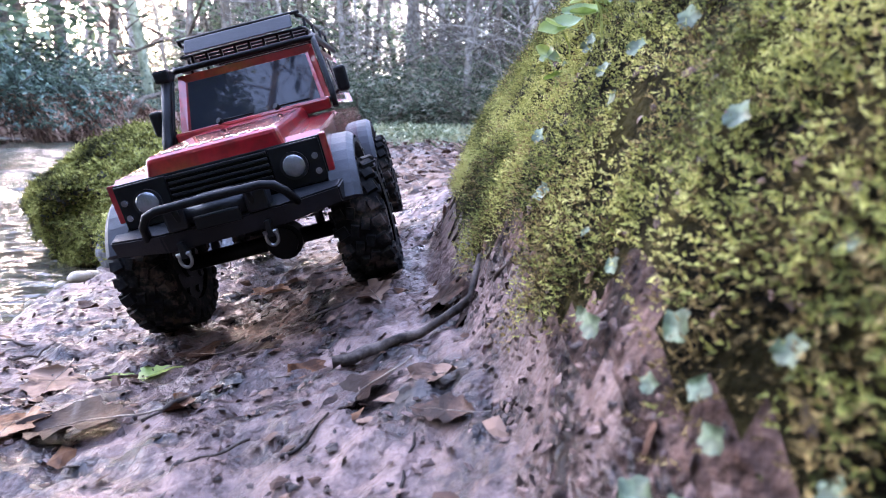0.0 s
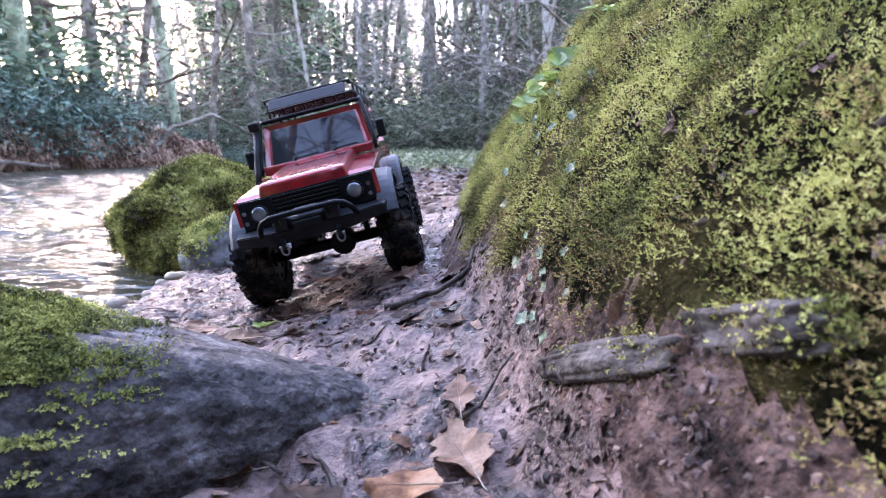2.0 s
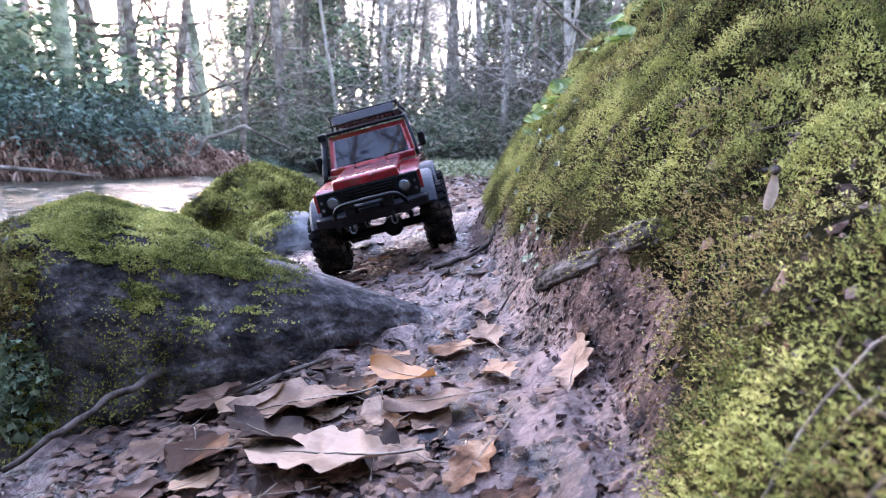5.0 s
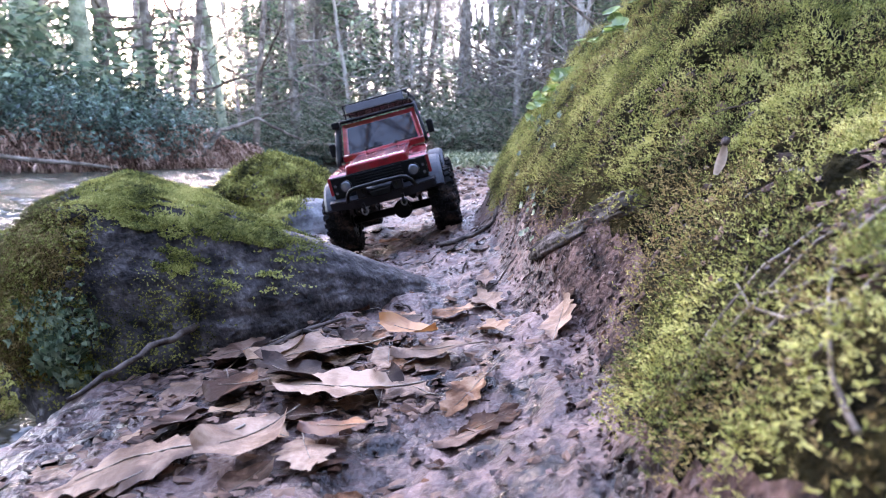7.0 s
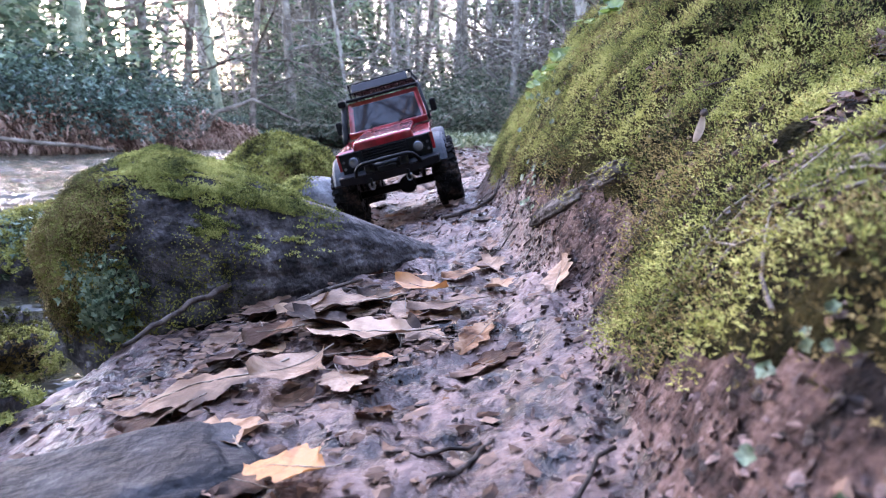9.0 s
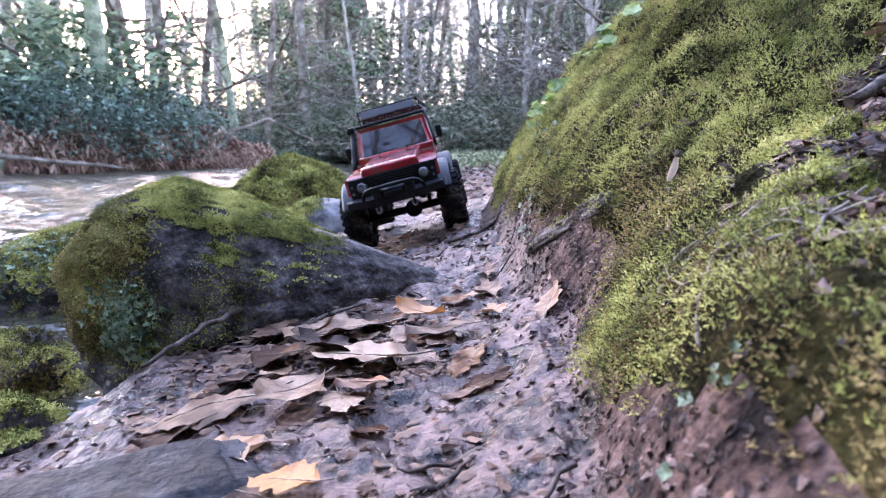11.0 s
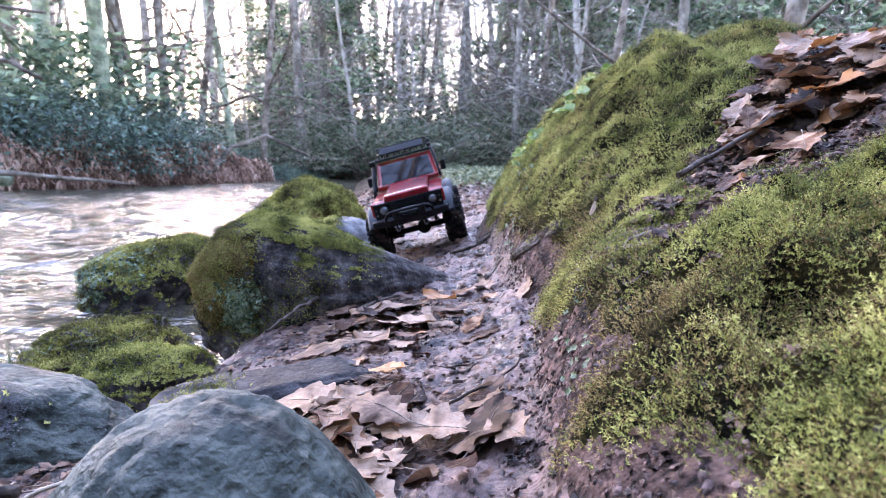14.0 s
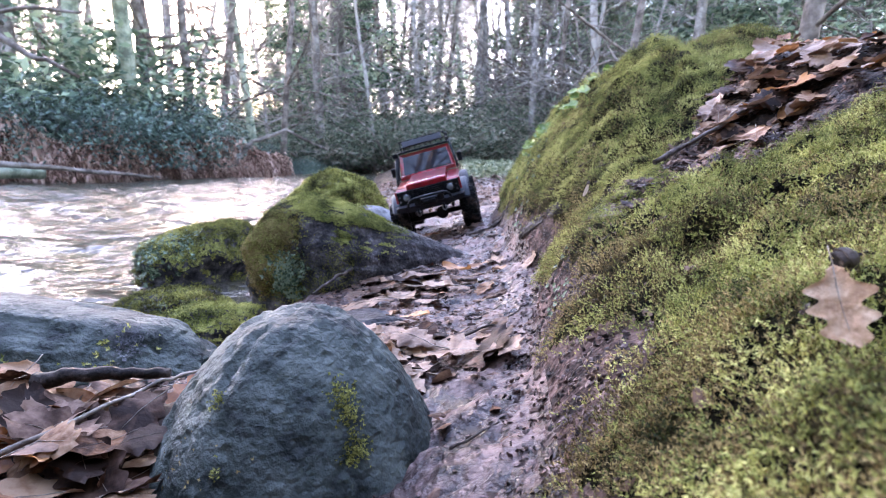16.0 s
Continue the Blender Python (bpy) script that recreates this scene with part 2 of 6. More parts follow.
WATER = bpy.data.materials.new("river water")
WATER.use_nodes = True
_n, _l = WATER.node_tree.nodes, WATER.node_tree.links
_p = _n["Principled BSDF"]
_p.inputs["Base Color"].default_value = (0.05, 0.044, 0.03, 1)
_p.inputs["Roughness"].default_value = 0.07
_p.inputs["IOR"].default_value = 1.33
# blue put into the reflections, for the higher sky steep waves would mirror
_p.inputs["Specular Tint"].default_value = (0.74, 0.88, 1.0, 1)
_p.inputs["Specular IOR Level"].default_value = 0.5
_co = _n.new("ShaderNodeTexCoord")
_prev = None
for _s, _d, _stretch in ((7.5, 0.08, 0.6), (22.0, 0.013, 0.8)):
    _mp = _n.new("ShaderNodeMapping")
    _mp.inputs["Scale"].default_value = (_s * _stretch, _s, _s)
    _mp.inputs["Rotation"].default_value = (0, 0, radians(25))
    _nz = _n.new("ShaderNodeTexNoise")
    _nz.inputs["Scale"].default_value, _nz.inputs["Detail"].default_value = 1.0, 3
    _b = _n.new("ShaderNodeBump")
    _b.inputs["Strength"].default_value, _b.inputs["Distance"].default_value = 1.0, _d
    _l.new(_co.outputs["Object"], _mp.inputs[0])
    _l.new(_mp.outputs[0], _nz.inputs["Vector"])
    _l.new(_nz.outputs["Fac"], _b.inputs["Height"])
    if _prev:
        _l.new(_prev.outputs[0], _b.inputs["Normal"])
    _prev = _b
_l.new(_prev.outputs[0], _p.inputs["Normal"])


# ---- mesh helpers ----
def part(name, bm, mat, parent=None, label=""):
    """One bmesh as one mesh object, under a thing or a part."""
    me = bpy.data.meshes.new(name)
    bm.to_mesh(me)
    bm.free()
    me.materials.append(mat)
    ob = new(name, me)
    ob.parent = parent
    if label:
        ob["label"] = label
    return ob


def mesh_object(name, verts, faces, mat, parent=None, smooth=True):
    """One mesh object from arrays of places and of three or four corners a face."""
    me = bpy.data.meshes.new(name)
    verts, faces = np.asarray(verts, np.float32), np.asarray(faces, np.int32)
    k = faces.shape[1]
    me.vertices.add(len(verts))
    me.vertices.foreach_set("co", verts.ravel())
    me.loops.add(faces.size)
    me.loops.foreach_set("vertex_index", faces.ravel())
    me.polygons.add(len(faces))
    me.polygons.foreach_set("loop_start", np.arange(0, faces.size, k, dtype=np.int32))
    me.polygons.foreach_set("use_smooth", np.full(len(faces), smooth))
    me.update(calc_edges=True)
    me.validate()
    for mt in (mat if isinstance(mat, list) else [mat]):
        me.materials.append(mt)
    ob = new(name, me)
    ob.parent = parent
    return ob


def value_noise(x, y, seed=0):
    xi, yi = np.floor(x).astype(np.int64), np.floor(y).astype(np.int64)
    xf, yf = x - xi, y - yi
    xf, yf = xf * xf * (3 - 2 * xf), yf * yf * (3 - 2 * yf)

    def h(a, b):
        n = (a * 374761393 + b * 668265263 + seed * 974711) & 0x7fffffff
        n = ((n ^ (n >> 13)) * 1274126177) & 0x7fffffff
        return ((n ^ (n >> 16)) & 0xffff) / 65535.0
    return (h(xi, yi) * (1 - xf) + h(xi + 1, yi) * xf) * (1 - yf) + (h(xi, yi + 1) * (1 - xf) + h(xi + 1, yi + 1) * xf) * yf


def fbm(x, y, scale, octaves=4, seed=0, gain=0.5):
    """Noise about zero, between -1 and 1."""
    out, amp, tot = 0, 1.0, 0.0
    for o in range(octaves):
        out = out + amp * (value_noise(x / scale + 37.7 * o, y / scale - 11.3 * o, seed + o) * 2 - 1)
        tot += amp
        amp, scale = amp * gain, scale / 2.03
    return out / tot


def smooth(a, b, v):
    t = np.clip((v - a) / (b - a), 0, 1)
    return t * t * (3 - 2 * t)


# ---- the lie of the land ----
WATER_Z = -0.137


def near_shore(y):
    return np.interp(y, [-3, -0.8, -0.4, -0.2, -0.05, 0.2, 0.5, 0.8, 1.5, 3, 6, 12, 17, 22], [-1.2, -0.75, -0.50, -0.38, -0.35, -0.40, -0.50, -0.55, -0.75, -1.0, -1.6, -2.8, -3.7, -4.6])


def far_shore(y):
    return np.interp(y, [-20, 0, 5.5, 7, 10, 13, 17, 22], [-14, -10.5, -7.6, -6.7, -5.8, -4.9, -4.4, -4.4])


def bank_foot(y):
    return np.interp(y, [-1.6, -0.65, -0.5, -0.25, -0.05, 0.0, 0.1, 0.3, 0.5, 0.75, 0.95, 1.15], [0.02, 0.06, 0.06, 0.085, 0.1, 0.085, 0.07, 0.05, 0.025, 0.02, 0.12, 0.5])


def litter_mask(x, y):
    """Where bare soil and leaf litter run up the slope between the mosses."""
    w = 0.03 * fbm(x, y, 0.08, 3, 5)
    upper = -0.27 + 1.15 * (x - 0.155)
    lower = np.interp(x, [0.14, 0.2, 0.25, 0.35, 0.46, 0.7, 1.5], [-0.33, -0.40, -0.385, -0.31, -0.26, -0.2, -0.3])
    return smooth(-0.015, 0.02, upper - y + w) * smooth(-0.015, 0.02, y - lower + w) * smooth(0.125, 0.16, x + 0.5 * w)


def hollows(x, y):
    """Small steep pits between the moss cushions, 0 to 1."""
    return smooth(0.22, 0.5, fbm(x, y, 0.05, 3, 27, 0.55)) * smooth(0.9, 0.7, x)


def height(x, y):
    """Height of the ground, without the finest crumbs."""
    x0 = np.interp(y, [-0.6, 0.1, 0.3, 0.45, 0.55, 0.9], [0.0, 0.0, -0.08, -0.09, -0.14, -0.14])
    track = 0.36 * np.log1p(np.exp(np.clip((x - x0) / 0.02, -40, 40))) * 0.02
    track = np.minimum(track, 0.36 * np.maximum(bank_foot(y) - x0 + 0.03, 0.02))
    track = track - 0.012 + 0.014 * smooth(0.07, 0.17, y) * smooth(0.75, 0.3, y) * smooth(-0.2, -0.1, x) - 0.012 * smooth(0.3, 0.45, y) * smooth(-0.12, -0.2, x) + 0.008 * fbm(x, y, 0.16, 3, 2)
    track = track - 0.22 * np.clip(-0.13 - x, 0, 0.3) * smooth(-0.5, -0.3, y) * smooth(0.2, 0.05, y)
    track = track - 0.16 * np.clip(-0.27 - x, 0, 0.4) * smooth(0.4, 0.7, y)
    track = track - 0.032 * smooth(-0.1, -0.19, x) * smooth(-0.345, -0.40, y + 0.6 * (x + 0.185)) * smooth(-0.62, -0.5, y)
    track = track - 0.04 * np.exp(-((x + 0.14) / 0.12) ** 2 - ((y + 0.7) / 0.14) ** 2)
    s = np.maximum(x - bank_foot(y) + 0.02 * smooth(-0.04, 0.08, y) + 0.012 * fbm(x, y, 0.09, 3, 9), 0)
    s = s * s / (s + 0.025)
    ys = [-1.6, -0.65, -0.5, -0.4, -0.25, -0.15, 0.0, 0.15, 0.5, 0.9, 1.3]
    c = np.interp(y, ys, [0.05, 0.05, 0.07, 0.098, 0.11, 0.135, 0.165, 0.33, 0.36, 0.32, 0.2])
    ell = np.interp(y, ys, [0.05, 0.04, 0.03, 0.02, 0.03, 0.055, 0.05, 0.11, 0.12, 0.14, 0.3])
    k = np.interp(y, ys, [0.5, 0.55, 0.45, 0.36, 0.3, 0.28, 0.4, 0.16, 0.12, 0.05, 0.05])
    over = np.clip(s - 0.32, 0, 9)
    bank = c * (1 - np.exp(-s / ell)) + k * np.minimum(s, np.interp(y, [-0.5, -0.3], [0.34, 0.5]))
    # past x = 1.3 an unseen hillside, raised to block low light
    bank = bank + over * np.interp(y, [-1.6, -0.45, -0.3, -0.1, 0.0, 0.2, 0.4, 2], [0.05, 0.08, 0.3, 0.45, 0.45, 0.05, -0.1, 0.1]) * np.exp(-over / 1.2) + 0.25 * np.clip(x - 1.3, 0, 14)
    bank = bank + smooth(0.02, 0.12, s) * (0.03 * fbm(x, y, 0.13, 4, 21) + 0.02 * fbm(x, y, 0.045, 3, 22, 0.55) - 0.022 * hollows(x, y))
    z = track + bank
    # the slope levels off at its top
    top = 0.375 + 0.012 * fbm(x, y, 0.2, 2, 25)
    soft = np.maximum(0.04 - np.abs(z - top), 0) / 0.04
    level = np.minimum(z, top) - 0.01 * soft * soft
    w = smooth(0.36, 0.44, x) * smooth(1.4, 1.0, x)
    z = z * (1 - w) + level * w
    z = z + 0.12 * np.exp(-((x - 0.56) / 0.18) ** 2 - ((y - 0.4) / 0.2) ** 2)
    # the river's bed and the wood beyond
    e = near_shore(y) + 0.05 * fbm(x, y, 0.2, 3, 31)
    drop = smooth(0, 1, (e + 0.06 - x) / (0.2 + 0.03 * np.abs(y)))
    z = z * (1 - drop) + (-0.30) * drop
    far = np.maximum(far_shore(y) - x, y - 21.0)
    far = np.maximum(far, 0)
    rise = 0.38 * smooth(0, 0.5, far) + 0.3 * smooth(0.4, 3, far) + 0.11 * np.clip(far - 1.5, 0, 60) + 0.25 * fbm(x, y, 2.5, 3, 41) * smooth(0.2, 2, far)
    z = z + rise * smooth(0, 0.3, far)
    # flat near side beyond the mound, lifting towards the wood
    back = smooth(1.6, 3.5, y) * smooth(-0.2, 0.6, x - near_shore(y))
    z = z * (1 - back) + back * (0.03 + 0.012 * np.clip(y - 2, 0, 60) + 0.04 * fbm(x, y, 0.7, 3, 51) + 0.16 * np.clip(x - 0.4 - 0.1 * y, 0, 12))
    return z


def crumbs(x, y):
    """Clods, prints and small pits of the mud, fading out away from the path."""
    near = smooth(1.4, 0.9, np.abs(y)) * smooth(0.8, 0.6, np.abs(x))
    s = x - bank_foot(y)
    near = near * (1 - 0.75 * smooth(-0.02, 0.005, s) * smooth(0.09, 0.05, s))
    r = np.abs(fbm(x, y, 0.06, 4, 61))
    return near * (0.0085 * fbm(x, y, 0.022, 3, 63, 0.65) + 0.011 * (r - 0.25))


def axis(lo, core_lo, core_hi, hi, step, grow=1.13):
    mid = list(np.arange(core_lo, core_hi + step / 2, step))
    up, down, d = [mid[-1]], [mid[0]], step
    while up[-1] < hi or down[-1] > lo:
        d *= grow
        if up[-1] < hi:
            up.append(up[-1] + d)
        if down[-1] > lo:
            down.append(down[-1] - d)
    return np.array(down[:0:-1] + mid + up[1:])


gx, gy = axis(-900, -0.6, 0.62, 900, 0.0045), axis(-900, -1.12, 1.15, 900, 0.0045)
GX, GY = np.meshgrid(gx, gy)
GZ = height(GX, GY) + crumbs(GX, GY)
nx, ny = len(gx), len(gy)
idx = np.arange(nx * ny).reshape(ny, nx)
quads = np.stack([idx[:-1, :-1], idx[:-1, 1:], idx[1:, 1:], idx[1:, :-1]], -1).reshape(-1, 4)
ground = mesh_object("ground", np.stack([GX, GY, GZ], -1).reshape(-1, 3), quads, [MUD, SOIL, MOSS_BED_SHADE, WOODS, EARTH])
tagged(ground, "wet reddish-brown mud path and mossy earth bank beside a river", "ground", kind="structure")


def moss_amount(x, y, z, whole=False):
    """How thickly moss grows on the bank."""
    low = np.interp(y, [-1.2, -0.75, -0.65, -0.45, -0.36, -0.3, -0.16, 0.0, 0.15, 0.5, 1.0], [0.05, 0.06, 0.068, 0.088, 0.08, 0.035, 0.035, 0.12, 0.105, 0.09, 0.08])
    m = smooth(-0.035, 0.02, z - low - 0.05 * fbm(x, y, 0.07, 3, 71)) * (1 - litter_mask(x, y))
    if whole:
        return m
    m = m * (1 - 0.5 * hollows(x, y))
    return m * smooth(-0.6, -0.3, fbm(x, y, 0.045, 3, 73)) * (0.35 + 0.65 * smooth(-0.35, 0.05, fbm(x, y, 0.02, 2, 75)))


CX, CY, CZ = [(a[:-1, :-1] + a[1:, 1:]) / 2 for a in (GX, GY, GZ)]
slot = np.zeros(CX.shape, np.int32)
slot[litter_mask(CX, CY) > 0.5] = 1
# shade-dark moss bed under the shoots and in the hollows
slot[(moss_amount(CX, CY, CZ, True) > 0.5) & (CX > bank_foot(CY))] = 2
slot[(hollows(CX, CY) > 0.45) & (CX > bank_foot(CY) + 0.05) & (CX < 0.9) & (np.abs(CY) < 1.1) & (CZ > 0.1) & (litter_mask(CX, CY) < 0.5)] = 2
# cut faces take the earth toned down for blocked light
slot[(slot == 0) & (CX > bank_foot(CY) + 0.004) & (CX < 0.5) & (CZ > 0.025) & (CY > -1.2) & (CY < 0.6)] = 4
slot[(np.abs(CX) > 3) | (CY > 4) | (CX > 0.85 + 0.2 * fbm(CX, CY, 0.3, 3, 95)) | ((CX > 0.1) & (np.abs(CY) > 1.3 + 0.2 * fbm(CX, CY, 0.3, 3, 96)))] = 3
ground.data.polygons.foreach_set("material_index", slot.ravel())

# ---- water ----
wx, wy = axis(-60, -7.5, 0, 0.5, 0.045, 1.15), axis(-40, -0.8, 14, 24, 0.045, 1.15)
WX, WY = np.meshgrid(wx, wy)
wi = np.arange(WX.size).reshape(WX.shape)
river = mesh_object("river", np.stack([WX, WY, WATER_Z + smooth(0.1, 1.2, near_shore(WY) - WX) * (0.075 * fbm(0.8 * WX + 0.3 * WY, WY - 0.3 * WX, 0.55, 3, 81) + 0.035 * fbm(WX + 0.4 * WY, WY, 0.26, 2, 85)) + 0.008 * fbm(WX, WY, 0.25, 2, 83)], -1).reshape(-1, 3),
                    np.stack([wi[:-1, :-1], wi[:-1, 1:], wi[1:, 1:], wi[1:, :-1]], -1).reshape(-1, 4), WATER)
tagged(river, "rippling shallow river reflecting a pale bright sky", "river", kind="structure")


# ---- moss, scattered as many small shoots ----
def shoots(name, P, N, size, mat, parent=None, leaves=6, seed=1, spread=0.9, lift=1.0, thin=0.28, stem=0.7):
    """Small tufts of pointed leaflets at the places P with the normals N."""
    rng = np.random.default_rng(seed)
    n = len(P)
    size = size * rng.uniform(0.55, 1.35, n)
    t1 = np.cross(N, rng.normal(size=(n, 3)))
    t1 /= np.linalg.norm(t1, axis=1)[:, None] + 1e-9
    t2 = np.cross(N, t1)
    way_up = N + rng.normal(size=(n, 3)) * 0.3 * min(stem, 1.5)
    V = np.empty((n, leaves, 3, 3), np.float32)
    for i in range(leaves):
        a = 2 * np.pi * i / leaves + rng.uniform(-0.5, 0.5, n)
        side = np.cos(a)[:, None] * t1 + np.sin(a)[:, None] * t2
        across = -np.sin(a)[:, None] * t1 + np.cos(a)[:, None] * t2
        up = rng.uniform(0.1, 1.25, n)[:, None] * lift
        way = side * spread + N * up
        way /= np.linalg.norm(way, axis=1)[:, None]
        h0 = way_up * (size * rng.uniform(0.0, stem, n))[:, None]
        w = (size * thin)[:, None] * across
        V[:, i, 0], V[:, i, 1], V[:, i, 2] = P + h0 - w, P + h0 + w, P + h0 + way * size[:, None]
    F = np.arange(n * leaves * 3, dtype=np.int32).reshape(-1, 3)
    ob = mesh_object(name, V.reshape(-1, 3), F, mat, parent, smooth=False)
    ob["kind"] = "stuff"
    return ob


def flakes(name, P, N, size, mat, seed, tilt=0.25, ratio=0.6):
    """Flat five-cornered scraps lying on a slope, each a little tilted."""
    rng = np.random.default_rng(seed)
    n = len(P)
    nn = N + rng.normal(size=(n, 3)) * tilt
    nn /= np.linalg.norm(nn, axis=1)[:, None]
    a = np.cross(nn, rng.normal(size=(n, 3)))
    a /= np.linalg.norm(a, axis=1)[:, None] + 1e-9
    b = np.cross(nn, a)
    s = size * rng.uniform(0.35, 1.5, n)
    V = np.empty((n, 6, 3), np.float32)
    V[:, 0] = P + nn * (s * 0.12)[:, None]
    for i in range(5):
        t = 2 * np.pi * i / 5 + rng.uniform(-0.45, 0.45, n)
        r = s * rng.uniform(0.3, 0.62, n)
        V[:, i + 1] = P + a * (np.cos(t) * r)[:, None] + b * (np.sin(t) * r * ratio)[:, None] + nn * (s * rng.uniform(-0.05, 0.12, n))[:, None]
    base = np.arange(n)[:, None, None] * 6
    F = base + np.array([[0, 1, 2], [0, 2, 3], [0, 3, 4], [0, 4, 5], [0, 5, 1]])[None]
    ob = mesh_object(name, V.reshape(-1, 3), F.reshape(-1, 3), mat, smooth=False)
    ob["kind"] = "stuff"
    return ob


def bank_points(n, x_lo, x_hi, y_lo, y_hi, seed):
    rng = np.random.default_rng(seed)
    x, y = rng.uniform(x_lo, x_hi, n), rng.uniform(y_lo, y_hi, n)
    d = 0.004
    dx = (height(x + d, y) - height(x - d, y)) / (2 * d)
    dy = (height(x, y + d) - height(x, y - d)) / (2 * d)
    area = np.sqrt(1 + dx * dx + dy * dy)
    z = height(x, y) + crumbs(x, y)
    N = np.stack([-dx, -dy, np.ones(n)], 1) / area[:, None]
    return x, y, z, N, area, rng


x, y, z, N, area, rng = bank_points(1250000, 0.03, 0.75, -1.1, 1.0, 3)
keep = (rng.random(len(x)) < np.minimum(area / np.where(y < -0.3, 1.8, 2.7), 1) * moss_amount(x, y, z) * np.where(y > -0.95, 1, 0.6)) & (x > bank_foot(y) - 0.01)
# browner, sparser moss low on the face stands in for shade under overhangs
shade = np.maximum(smooth(-0.22, -0.14, y) * smooth(0.3, 0.2, y), 0.6 * smooth(-0.33, -0.37, y) * smooth(-0.6, -0.5, y))
limit = 0.14 + 0.035 * smooth(0.03, -0.05, y) * smooth(-0.3, -0.2, y)
keep &= rng.random(len(x)) < 1 - 0.6 * smooth(limit, limit - 0.05, z) * shade
patchy = smooth(-0.34, -0.38, y) * smooth(-0.56, -0.48, y) * smooth(0.24, 0.16, x)
keep &= rng.random(len(x)) < 1 - 0.5 * patchy
brown = 0.25 * patchy + 0.45 * fbm(x, y, 0.05, 3, 91) + 0.9 * rng.random(len(x)) + 0.2 * smooth(0.17, 0.08, z) + 0.38 * smooth(limit, limit - 0.04, z) * shade + 0.17 * smooth(-0.42, -0.6, y) > 0.76
P = np.stack([x, y, z], 1) + N * (0.007 * smooth(-0.3, 0.4, fbm(x, y, 0.02, 2, 75)) * rng.random(len(x)))[:, None]
bank_moss = shoots("bank_moss", P[keep & ~brown], N[keep & ~brown], 0.002, MOSS, leaves=7, seed=4, spread=0.85, thin=0.2, stem=2.9)
tagged(bank_moss, "thick bright green moss covering the steep earth bank", "moss", kind="stuff")
old_shade_moss = shoots("old_shade_moss", P[keep & brown], N[keep & brown], 0.0021, MOSS_BROWN, leaves=7, seed=5, spread=0.8, thin=0.2, stem=2.8)
tagged(old_shade_moss, "brownish moss on the bank, older growth and painted overhang shade", "moss", kind="stuff")


x, y, z, N, area, rng = bank_points(90000, 0.12, 0.4, -0.44, -0.18, 13)
tuft = smooth(0.05, 0.3, fbm(x, y, 0.035, 2, 97)) * smooth(0.3, 0.6, litter_mask(x, y)) * smooth(0.42, 0.2, x)
keep = rng.random(len(x)) < tuft * 0.8
thin_moss = shoots("litter_moss", np.stack([x, y, z], 1)[keep], N[keep], 0.0019, MOSS, leaves=7, seed=14, spread=0.85, thin=0.2, stem=2.4)
tagged(thin_moss, "thin green tufts of moss among the leaf litter", "moss", kind="stuff")


